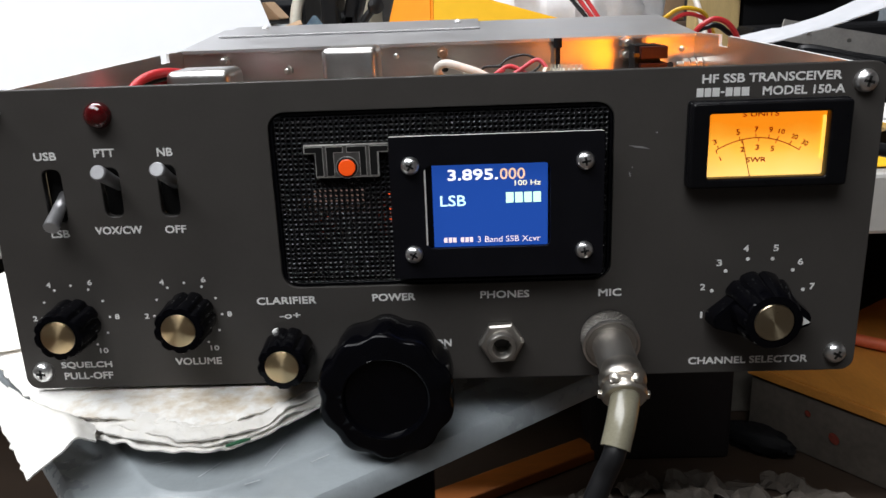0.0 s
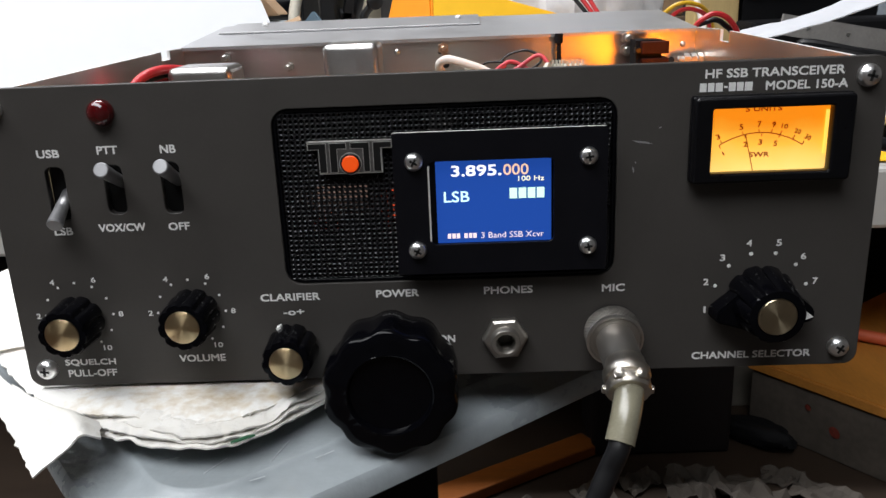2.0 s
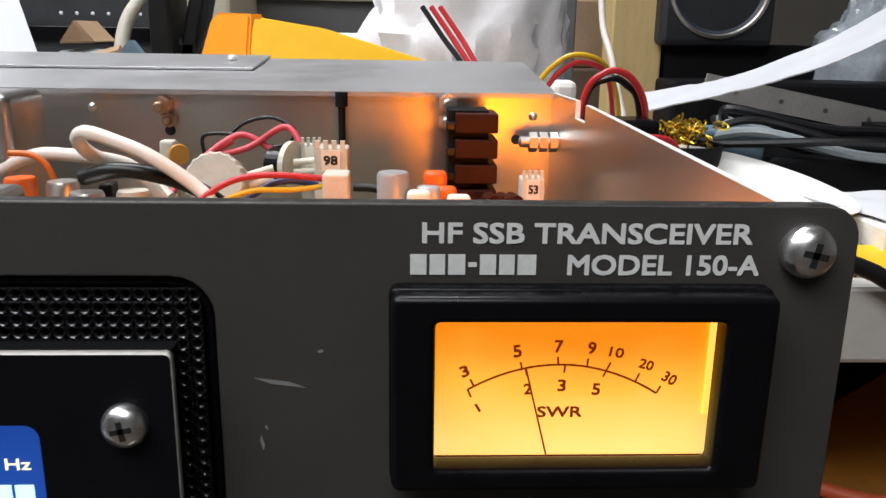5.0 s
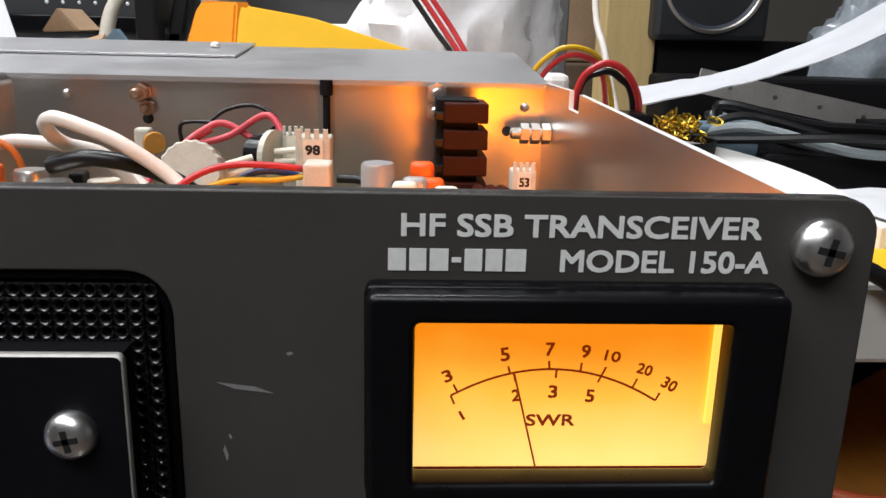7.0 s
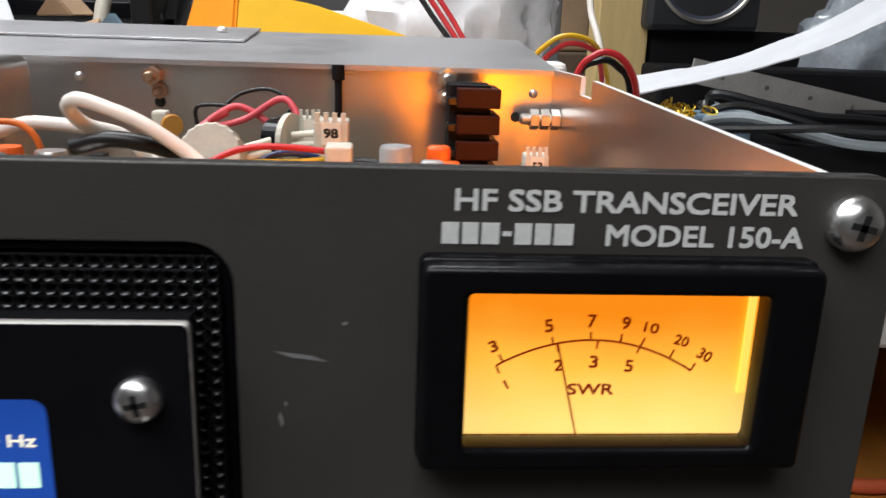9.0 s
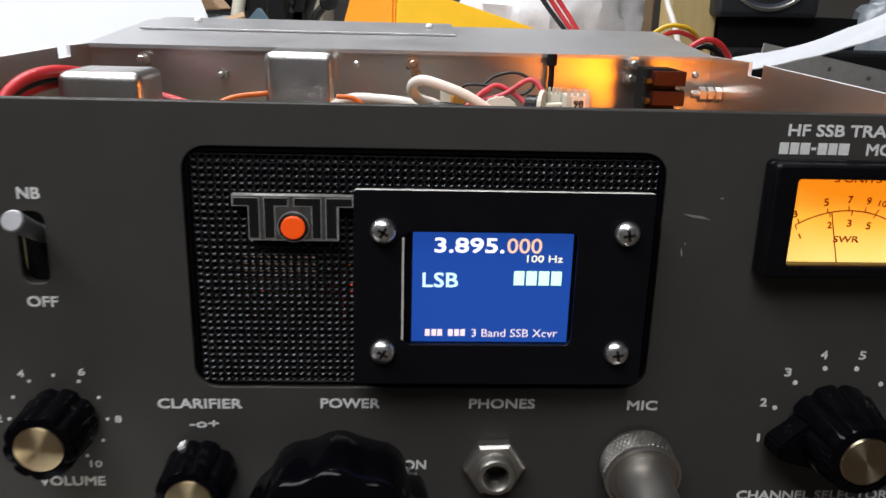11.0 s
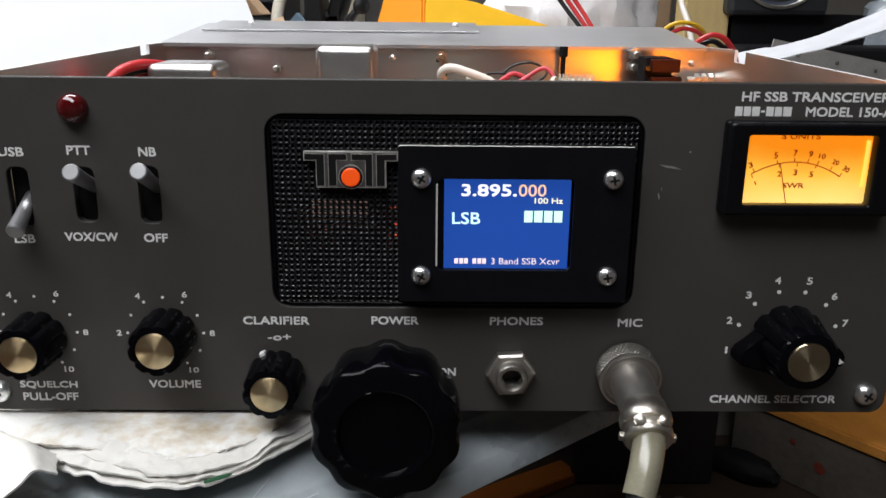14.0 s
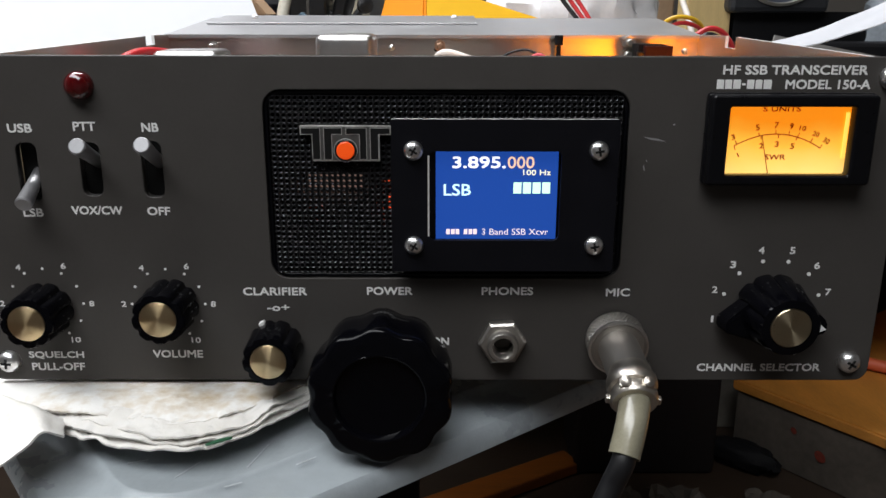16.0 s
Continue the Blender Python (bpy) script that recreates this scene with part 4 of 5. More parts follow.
# card with shields near the front, seen over the panel's edge
part("shield_strip", box_bm(-0.056, -0.010, 0.082, 0.104, BZ, 0.9885, 0.002), ALU_CAN, radio, "flat aluminium shield cover")
part("shield_strip", box_bm(-0.082, -0.068, 0.110, 0.120, BZ, 0.9880, 0.001), CREAM, radio)
for k in range(60):
    x, y = rng.uniform(-0.12, 0.125), rng.uniform(0.03, 0.17)
    h = rng.uniform(0.004, 0.016)
    m = rng.choice((GREY_P, CREAM, ORANGE_P, BLACK, MAROON, IVORY))
    if rng.random() < 0.5:
        cap_can(x, y, rng.uniform(0.0018, 0.0036), h, m)
    else:
        w, d = rng.uniform(0.0015, 0.004), rng.uniform(0.0012, 0.003)
        part("component", box_bm(x - w, x + w, y - d, y + d, BZ, BZ + h, 0.0005, 1), m, radio)

# ---- microphone plug and cable ----
MX, MZ = 0.0597, 0.9172
plug = thing("microphone_plug", (MX, -0.0002, MZ), "nickel screw-on microphone plug with clear sleeve and black cable", "plug")
A = Vector((0.0, -1, -0.11)).normalized()
ring = lambda th, r, d: 1 + (0.010 * (math.cos(50 * th + d * 3100) + math.cos(50 * th - d * 3100)) if r > 0.0092 else 0)
part("coupling_ring", lathe([(0.0078, 0.0003), (0.0091, 0.0006)] + [(0.0094, 0.0016 + 0.0005 * k) for k in range(12)] + [(0.0090, 0.0078), (0.0072, 0.0082)], (MX, 0, MZ), A, 200, wave=ring), NICKEL_DULL, plug, "knurled nickel coupling ring")
part("ring_lip", lathe([(0.0094, 0.0072), (0.0096, 0.0076), (0.0095, 0.0084), (0.0088, 0.0086), (0.0080, 0.0078), (0.0062, 0.0077)], (MX, 0, MZ), A, 48), CHROME, plug, smooth=True)
part("barrel", lathe([(0.0064, 0.0070), (0.0064, 0.0200), (0.0063, 0.0265), (0.0063, 0.0285)], (MX, 0, MZ), A, 40), NICKEL_DULL, plug, smooth=True)
E1 = Vector((MX, 0, MZ)) + A * 0.0262
A2 = Vector((-0.06, -1, -0.50)).normalized()
CM = Matrix.Translation(E1) @ Vector((0, -1, 0)).rotation_difference(A2).to_matrix().to_4x4()
CLAMP = mat("worn_nickel_clamp", (0.60, 0.56, 0.50), 0.36, 1.0, 0.2, 400, 0.05, 1500)
cl = part("cable_clamp", lathe([(0.0062, -0.003), (0.0068, 0), (0.0074, 0.0010), (0.0075, 0.0028), (0.0070, 0.0040), (0.0060, 0.0044), (0.0066, 0.0056), (0.0070, 0.0062), (0.0070, 0.0082), (0.0064, 0.0090), (0.0046, 0.0090)], E1, A2, 40), CLAMP, plug, smooth=True)
part("strap", turned(box_bm(-0.0050, 0.0052, -0.0080, -0.0046, 0.0048, 0.0066, 0.0008), CM), CLAMP, cl)
for sx in (-1, 1):
    part("clamp_screw", turned(lathe([(0.0016, 0), (0.0016, 0.0016), (0.0006, 0.0022)], (sx * 0.0030, -0.0064, 0.0062), (sx * 0.25, -0.3, 1), 12), CM), CLAMP, cl, smooth=True)
    part("clamp_lug", turned(box_bm(sx * 0.0071 - 0.0009, sx * 0.0071 + 0.0009, -0.0078, -0.0060, -0.0022, 0.0004, 0.0004), CM), CLAMP, cl)
SLEEVE = mat("milky_plastic_sleeve", (0.21, 0.195, 0.14), 0.2, 0, 0.2, 150, spec=0.6, coat=0.3)
S0 = E1 + A2 * 0.006
SE = Vector((0.0548, -0.0440, 0.8990))
c_pts = [S0, S0 + A2 * 0.003, S0.lerp(SE, 0.55) + Vector((0.0005, -0.0010, 0.0008)), SE]
part("sleeve", tube(c_pts, lambda u: 0.0047 - 0.0002 * u, 24, 8), SLEEVE, plug, "milky plastic cable sleeve", smooth=True)
dr = (SE - c_pts[-2]).normalized()
c2 = [SE - dr * 0.004, SE + dr * 0.002, Vector((0.0518, -0.0456, 0.8915)), Vector((0.0480, -0.0475, 0.8830)), Vector((0.040, -0.050, 0.862)), Vector((0.02, -0.03, 0.78)), Vector((0.06, 0.05, 0.686))]
part("cable", tube(c2, 0.0034, 18, 10), BLK_W, plug, "black rubber microphone cable", smooth=True)

# ---- what the radio stands on ----
D, NN = Vector((0.777, 0.630, 0)).normalized(), Vector((0.630, -0.777, 0)).normalized()


def bin_xy(a, b, z):
    p = D * a + NN * b
    return Vector((p.x, p.y, z))


BINP = mat("grey_blue_plastic", (0.33, 0.365, 0.385), 0.30, 0, 0.16, 18, 0.15, 500, spec=0.5)
BIN_T = 0.8862
bin_ = thing("plastic_tray", bin_xy(0.04, -0.09, BIN_T - 0.011), "scuffed grey blue plastic tray under the radio", "tray")
# lid: stepped profile from the rim inwards
bm = bmesh.new()
A0, A1, B0, B1 = -0.1147, 0.20, -0.20, 0.0122
prof = [(0.0025, BIN_T - 0.011), (0.0, BIN_T - 0.0105), (0.0004, BIN_T - 0.0048), (0.0022, BIN_T - 0.0026), (0.018, BIN_T - 0.0014), (0.0195, BIN_T - 0.0002), (0.0205, BIN_T + 0.0006), (0.0215, BIN_T + 0.0006), (0.023, BIN_T)]
loops = []
for inset, z in prof:
    lp = rrect(A0 + inset, A1 - inset, B0 + inset, B1 - inset, max(0.032 - inset * 0.5, 0.01), 8)
    loops.append([bm.verts.new(bin_xy(a, b, z)) for a, b in lp])
for l0, l1 in zip(loops, loops[1:]):
    for i in range(len(l0)):
        j = (i + 1) % len(l0)
        bm.faces.new((l0[i], l0[j], l1[j], l1[i]))
bm.faces.new(loops[-1])
bm.faces.new(loops[0][::-1])
part("lid", bm, BINP, bin_, smooth=True)
carton = part("support_carton", turned(box_bm(-0.06, 0.05, -0.18, -0.07, 0.68, BIN_T - 0.011, 0.002), Matrix(((D.x, NN.x, 0, 0), (D.y, NN.y, 0, 0), (0, 0, 1, 0), (0, 0, 0, 1)))), BLACK_MATT)
tagged(carton, "dark carton under the plastic tray", "carton")
PALE = mat("pale_scuff", (0.50, 0.53, 0.55), 0.5, 0, 0.2, 400)
# paper pad: crumpled newspaper layers
PAPER = mat("crumpled_white_paper", (0.72, 0.69, 0.63), 0.85, 0, 0.2, 25, 0.8, 220, col2=(0.85, 0.84, 0.82))
STAIN = mat("stained_paper", (0.52, 0.39, 0.22), 0.85, 0, 0.2, 26, 0.5, 220, col2=(0.85, 0.835, 0.80), sharp=0.6, bias=0.11)
pad = thing("paper_pad", (-0.06, 0.05, BIN_T), "stained crumpled white paper pad under the radio", "paper")
edge = [(-0.185, 0.10), (-0.150, 0.020), (-0.126, -0.010), (-0.110, -0.024), (-0.092, -0.031), (-0.074, -0.034), (-0.058, -0.026), (-0.040, -0.004), (-0.02, 0.02), (0.02, 0.05), (0.05, 0.12)]


edge_top = [(-0.235, 0.12), (-0.190, 0.050), (-0.160, 0.014), (-0.138, -0.008), (-0.115, -0.018), (-0.092, -0.022), (-0.074, -0.025), (-0.058, -0.018), (-0.042, 0.002), (-0.02, 0.03), (0.02, 0.06), (0.05, 0.13)]


def pad_layer(k, z, m, tuck, edge=edge):
    """One ragged sheet: its edge is set back by tuck from the outline."""
    line = smooth_line([(x + tuck * 0.3 * math.sin(2.1 * i + k), y + tuck + 0.35 * tuck * math.sin(1.7 * i + 2 * k), 0) for i, (x, y) in enumerate(edge)], 14)
    n = len(line) - 1

    def fn(u, v):
        q0 = line[min(int(round(u * n)), n)]
        w = v ** 1.6
        q = q0.lerp(Vector((q0.x * 0.85 - 0.02, 0.17, 0)), w)
        front = max(0.0, min(1.0, -q.y / 0.012))
        h = 0.0016 * noise.noise((q.x * 55, q.y * 70, k * 3)) + 0.0011 * abs(noise.noise((q.x * 130, q.y * 210, k))) + 0.0004 * noise.noise((q.x * 420, q.y * 420, k))
        h = h * front + min(h, 0) * (1 - front) * 0.3
        curl = math.exp(-((w * 0.17) / 0.004) ** 2)
        h += curl * (0.0012 * noise.noise((u * 24, k * 5, 1)) - 0.0012)
        rag = curl * (0.0014 * noise.noise((u * 140, k, 0)) + 0.001 * noise.noise((u * 38, k, 5)))
        return Vector((q.x + rag * 0.5, q.y + rag, z + h))
    return part("sheet", grid_sheet(fn, n, 70, 0.0006), m, pad, smooth=True)


pad_layer(2.2, 0.9000, STAIN, 0.0012, edge_top)
pad_layer(1, 0.8986, PAPER, 0.004)
pad_layer(3.1, 0.8970, PAPER, 0.0018)
pad_layer(0, 0.8954, PAPER, 0.0006)
pad_layer(4.3, 0.8925, PAPER, 0.012)
pad_layer(5.2, 0.8892, PAPER, 0.018)
part("sheet", box_bm(-0.13, 0.03, 0.04, 0.165, BIN_T, 0.8955), PAPER, pad)
# folded outer sheet whose corner hangs past the tray
outer = smooth_line([(-0.190, 0.036, 0), (-0.167, 0.006, 0), (-0.1490, -0.0160, 0), (-0.1335, -0.0345, 0), (-0.1185, -0.0525, 0)], 12)
inner = smooth_line([(-0.172, 0.018, 0), (-0.1480, -0.002, 0), (-0.1305, -0.0130, 0), (-0.1135, -0.0215, 0), (-0.1070, -0.0320, 0)], 12)


def corner_sheet(u, v):
    k = v * (len(outer) - 1)
    i = min(int(k), len(outer) - 2)
    q = outer[i].lerp(outer[i + 1], k - i).lerp(inner[i].lerp(inner[i + 1], k - i), u)
    h = 0.0012 * noise.noise((q.x * 45, q.y * 60, 9)) + 0.0005 * noise.noise((q.x * 190, q.y * 190, 4)) - 0.0035 * max(0, v - 0.75) * 4 * (1 - u) - 0.0012 * max(0, u - 0.8) * 5
    w = max(0.0, u - 0.6) / 0.4
    q = q + Vector((0.0012, 0.0016, 0)) * w * min(1, (1 - v) * 6) * (noise.noise((v * 9, 2, 0)) + 0.5 * noise.noise((v * 31, 7, 0)))
    h += 0.0016 * math.exp(-((u - 0.72) / 0.12) ** 2) * (1 if q.y < -0.004 else 0) - 0.0022 * w ** 3
    rag = 0.0009 * noise.noise((v * 40, 2, u)) * (1 if u == 0.0 else 0)
    return Vector((q.x + rag, q.y + rag * 0.6, min(0.9016 + h, 0.9014 if q.y > 0.002 else 1)))


part("sheet", grid_sheet(corner_sheet, 26, 48, 0.0006), PAPER, pad, smooth=True)
for x, y in ((-0.11, 0.03), (0.10, 0.05), (-0.11, 0.16), (0.11, 0.16)):
    part("foot", lathe([(0.006, 0), (0.006, 0.006)], (x, y, 0.9008), (0, 0, 1), 16), BLACK_MATT, radio)

# ---- work bench behind and beside ----
BENCH = 0.905
LAMINATE = mat("pale_grey_laminate", (0.55, 0.54, 0.51), 0.5, 0, 0.12, 12, 0.1, 300)
bench = part("bench_top", box_bm(-1.2, 1.5, 0.285, 1.44, 0.862, BENCH, 0.003), LAMINATE)
tagged(bench, "pale grey laminate work bench top under clutter", "bench", kind="structure")
# Shelf wood is coloured near-black for the shade below the bench.
WOOD_SHADED = mat("shaded_shelf_wood", (0.035, 0.022, 0.014), 0.6, 0, 0.3, 14, 0.2, 220, stretch=(1, 7, 7))
lower = part("lower_shelf", box_bm(-1.2, 1.5, -0.5, 1.44, 0.655, 0.68, 0.002), WOOD_SHADED)
tagged(lower, "wooden lower shelf, darkened for the shade under the bench", "shelf", kind="structure")

# white paper sheet standing behind the chassis
SHEET = mat("white_copy_paper", (0.70, 0.71, 0.735), 0.8, 0, 0.03, 8, 0.1, 60)


def leaning(u, v):
    x = -0.67 + u * 0.47
    y = 0.36 + 0.12 * v + 0.02 * math.sin(u * 3)
    return Vector((x + (0.11 - 0.12 * v) * u * 1.0 - 0.05 * (1 - u), y, BENCH + 0.27 * v))


tagged(part("paper_sheet", grid_sheet(leaning, 20, 16, 0.0006), SHEET, smooth=True), "plain white paper sheet propped behind the radio", "paper")

# manila envelope
MANILA = mat("golden_manila_paper", (0.95, 0.52, 0.015), 0.6, 0, 0.08, 12, 0.15, 150)
env = thing("envelope", (0.02, 0.42, BENCH), "golden yellow padded envelope lying on the bench", "envelope")


def prism(pts, off, bevel=0.0015):
    bm = bmesh.new()
    f = [bm.verts.new(q) for q in pts]
    b = [bm.verts.new(Vector(q) + Vector(off)) for q in pts]
    bm.faces.new(f)
    bm.faces.new(b[::-1])
    for i in range(len(pts)):
        j = (i + 1) % len(pts)
        bm.faces.new((f[i], b[i], b[j], f[j]))
    bmesh.ops.recalc_face_normals(bm, faces=bm.faces)
    bmesh.ops.bevel(bm, geom=bm.edges[:], offset=bevel, segments=2, affect="EDGES")
    return bm


part("front", prism([(-0.0085, 0.405, 1.0335), (0.030, 0.4169, 1.0275), (0.104, 0.4336, 1.0055), (0.150, 0.44, 0.985), (0.150, 0.3933, BENCH), (-0.0085, 0.330, BENCH)], (0.004, 0.012, -0.001)), MANILA, env)
MANILA_IN = mat("orange_manila_flap", (0.82, 0.27, 0.006), 0.6, 0, 0.1, 12, 0.15, 150)
part("flap", prism([(-0.0405, 0.440, 1.0300), (-0.036, 0.435, 1.0355), (-0.0090, 0.404, 1.0345), (-0.0095, 0.334, BENCH), (-0.075, 0.405, BENCH)], (0.008, 0.007, 0)), MANILA_IN, env, "darker orange folded flap")

# white plastic bag with leads
BAG = mat("crumpled_white_plastic", (0.80, 0.80, 0.82), 0.35, 0, 0.1, 30, 0.4, 120)


def bag_fn(cx, cy, cz, w, d, h, seed):
    def fn(u, v):
        th, ph = 2 * math.pi * u, math.pi * v
        p = Vector((math.cos(th) * math.sin(ph), math.sin(th) * math.sin(ph), -math.cos(ph)))
        k = 1 + 0.26 * noise.noise(p * 2.2 + Vector((seed, 0, 0))) + 0.16 * abs(noise.noise(p * 5 + Vector((0, seed, 0)))) + 0.05 * noise.noise(p * 13 + Vector((0, 0, seed)))
        return Vector((cx + p.x * w * k, cy + p.y * d * k, max(cz, cz + h / 2 + p.z * h / 2 * k)))
    return fn


tagged(part("plastic_bag", grid_sheet(bag_fn(0.125, 0.56, BENCH, 0.075, 0.05, 0.22, 3), 60, 40), BAG, smooth=True), "crumpled white plastic bag on the bench", "bag")
for k, (m, dx) in enumerate(((BLK_W, 0), (RED_W, 0.006), (RED_W, 0.012))):
    ob = part("test_lead", tube([(0.094 + dx, 0.47, 1.042), (0.108 + dx, 0.46, 1.022), (0.120 + dx * 0.8, 0.45, 1.006), (0.132 + dx, 0.44, 0.985), (0.14 + dx, 0.43, BENCH)], 0.0018, 8, 6), m, smooth=True)
    tagged(ob, "thin red or black test lead hanging by the bag" if k else "thin black test lead hanging by the bag", "wire", "test leads")

# wooden post and black loudspeaker
PINE = mat("pale_pine", (0.52, 0.38, 0.17), 0.55, 0, 0.15, 20, 0.15, 200, stretch=(6, 6, 1))
tagged(part("wooden_post", box_bm(0.289, 0.341, 0.74, 0.78, BENCH, 1.5, 0.002), PINE), "pale pine upright post at the back of the bench", "post")
tagged(part("white_cable", tube([(0.268, 0.72, 1.4), (0.266, 0.70, 1.08), (0.272, 0.66, 1.0), (0.284, 0.60, BENCH + 0.004)], 0.0032, 10, 8), WHITE_W, smooth=True), "white cable hanging beside the post", "cable")
SPK = mat("charcoal_speaker_cabinet", (0.018, 0.019, 0.022), 0.5, 0, 0.2, 30, 0.2, 400)
spk = thing("loudspeaker", (0.39, 0.78, BENCH), "charcoal loudspeaker with a silver ringed cone", "loudspeaker")
part("cabinet", box_bm(0.332, 0.446, 0.72, 0.84, 1.016, 1.20, 0.006), SPK, spk)
part("stand", box_bm(0.345, 0.52, 0.74, 0.84, BENCH, 1.017), BLACK_MATT, spk)
SC = (0.388, 0.72, 1.074)
part("trim_ring", lathe([(0.051, 0), (0.051, 0.003), (0.048, 0.004), (0.0465, 0.0015)], SC, seg=48, close=False), NICKEL_DULL, spk, "silver trim ring", smooth=True)
part("cone", lathe([(0.047, 0.002), (0.04, -0.002), (0.018, -0.010), (0.001, -0.006)], SC, seg=40, close=False), mat("blue_grey_cone", (0.03, 0.035, 0.05), 0.4, 0, 0.2, 40), spk, smooth=True)

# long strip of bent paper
# White paper, greyed in its colour for the shade it lies in.
STRIPP = mat("shaded_white_paper", (0.56, 0.57, 0.60), 0.7, 0, 0.06, 12, 0.1, 60)


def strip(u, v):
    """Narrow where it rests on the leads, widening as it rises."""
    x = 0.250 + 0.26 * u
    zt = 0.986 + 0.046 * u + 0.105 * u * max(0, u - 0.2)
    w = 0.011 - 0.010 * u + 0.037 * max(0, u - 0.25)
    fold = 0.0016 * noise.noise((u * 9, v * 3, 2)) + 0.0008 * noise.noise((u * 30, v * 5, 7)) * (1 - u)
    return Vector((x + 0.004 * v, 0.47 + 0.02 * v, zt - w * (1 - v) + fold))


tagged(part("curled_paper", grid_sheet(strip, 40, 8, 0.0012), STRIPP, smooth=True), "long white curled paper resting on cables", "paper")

# steel bar with holes
bar = thing("steel_bar", (0.45, 0.64, BENCH), "grey perforated steel bar lying across the bench", "bar")
STEEL = mat("dull_steel", (0.40, 0.38, 0.36), 0.5, 0.3, 0.2, 40)
BM_ = Matrix.Translation((0.345, 0.62, 0.984)) @ pose(0, 0, 0, 0, 10.5, 6)
part("strip", turned(box_bm(0, 0.42, -0.001, 0.001, -0.0105, 0.0105), BM_), STEEL, bar)
for k in range(8):
    part("hole_rim", lathe([(0.0022, 0), (0.0022, 0.0004), (0.001, 0.0004)], BM_ @ Vector((0.03 + 0.045 * k, -0.001, 0)), (0, -1, 0), 12), CHROME, bar)
part("support", box_bm(0.50, 0.54, 0.60, 0.68, BENCH, 0.952), BLACK_MATT, bar)

# foam plate
PLATE = mat("white_foam_plate", (0.84, 0.83, 0.80), 0.6, 0, 0.04, 20)
pp = lathe([(0.001, 0.002), (0.046, 0.002), (0.054, 0.010), (0.063, 0.0145), (0.064, 0.016), (0.054, 0.012), (0.046, 0.004), (0.001, 0.004)], (0.308, 0.415, 0.923), (0.20, -0.12, 1), 56)
plate = part("foam_plate", pp, PLATE, smooth=True)
tagged(plate, "white foam plate lying on boxes on the bench", "plate")
tagged(part("flat_box", box_bm(0.262, 0.352, 0.375, 0.452, BENCH, 0.918, 0.002), BLACK_MATT), "flat black box under the plate", "box")

# brass wool
GOLDW = mat("brass_turnings", (0.80, 0.55, 0.08), 0.25, 1.0, 0.2, 200)
rg = random.Random(9)
bm = bmesh.new()
wool = []
for k in range(90):
    c = Vector((0.283, 0.478, 0.958)) + Vector((rg.gauss(0, 0.0085), rg.gauss(0, 0.008), rg.gauss(0, 0.005)))
    a, b2 = Vector((rg.gauss(0, 1), rg.gauss(0, 1), rg.gauss(0, 1))).normalized(), Vector((rg.gauss(0, 1), rg.gauss(0, 1), rg.gauss(0, 1))).normalized()
    r0 = rg.uniform(0.002, 0.0042)
    t = tube([c + a * r0 * math.cos(q) + b2 * r0 * math.sin(q) for q in [i * 0.9 for i in range(7)]], 0.0008, 5, 3)
    me = bpy.data.meshes.new("curl")
    t.to_mesh(me)
    t.free()
    bm.from_mesh(me)
    bpy.data.meshes.remove(me)
wool_t = thing("tip_cleaner", (0.283, 0.478, BENCH), "curly brass wool tip cleaner in a dark cup", "tip cleaner")
tagged(part("brass_wool", bm, GOLDW, wool_t), kind="stuff")
part("cup", lathe([(0.023, 0), (0.027, 0.046), (0.025, 0.046), (0.021, 0.002)], (0.283, 0.478, BENCH), (0, 0, 1), 32, close=False), BLACK_MATT, wool_t)

# ---- clutter behind the radio ----
def blob(cx, cy, z0, w, d, h, seed, nu=28, nv=18):
    return grid_sheet(bag_fn(cx, cy, z0, w, d, h, seed), nu, nv)


# black instrument with a row of small lights
inst = thing("black_instrument", (-0.3, 0.98, BENCH), "black instrument with a row of small lights", "instrument")
part("case", box_bm(-0.50, -0.208, 0.95, 1.10, BENCH, 1.22, 0.006), SPK, inst)
part("lower_trim", box_bm(-0.50, -0.210, 0.944, 0.951, BENCH + 0.10, 1.026, 0.002), BLACK_GLOSS, inst)
WL = glow("small_white_light", (0.9, 0.95, 1.0), 0.12)
for k in range(7):
    part("light", lathe([(0.0022, 0), (0.002, 0.001), (0.0005, 0.002)], (-0.338 + 0.019 * k, 0.95, 1.0405), seg=10), WL, inst)

# vice with jointed arms, matt black
VICE = mat("black_cast_iron", (0.009, 0.009, 0.010), 0.4, 0.2, 0.2, 60, 0.3, 300)
vice = thing("bench_vice", (-0.11, 0.64, BENCH), "black bench vice with jointed arms", "vice")
part("body", box_bm(-0.133, -0.092, 0.62, 0.68, BENCH, 1.018, 0.006), VICE, vice)
part("jaw", box_bm(-0.128, -0.110, 0.60, 0.66, 1.00, 1.12, 0.003), VICE, vice)
part("jaw", turned(box_bm(-0.007, 0.007, -0.02, 0.02, -0.06, 0.06, 0.003), pose(-0.096, 0.64, 1.035, 0, 14, 0)), VICE, vice)
part("arm", tube([(-0.10, 0.63, 1.0), (-0.087, 0.62, 1.03), (-0.078, 0.62, 1.09)], 0.0045, 10, 6), VICE, vice, smooth=True)
part("arm", tube([(-0.098, 0.60, 0.96), (-0.085, 0.60, 1.005), (-0.072, 0.60, 1.022)], 0.004, 10, 6), VICE, vice, smooth=True)
part("knob", lathe([(0.006, 0), (0.008, 0.003), (0.008, 0.007), (0.004, 0.009)], (-0.073, 0.60, 1.022), (0.4, -1, 0.1), 16), VICE, vice, smooth=True)
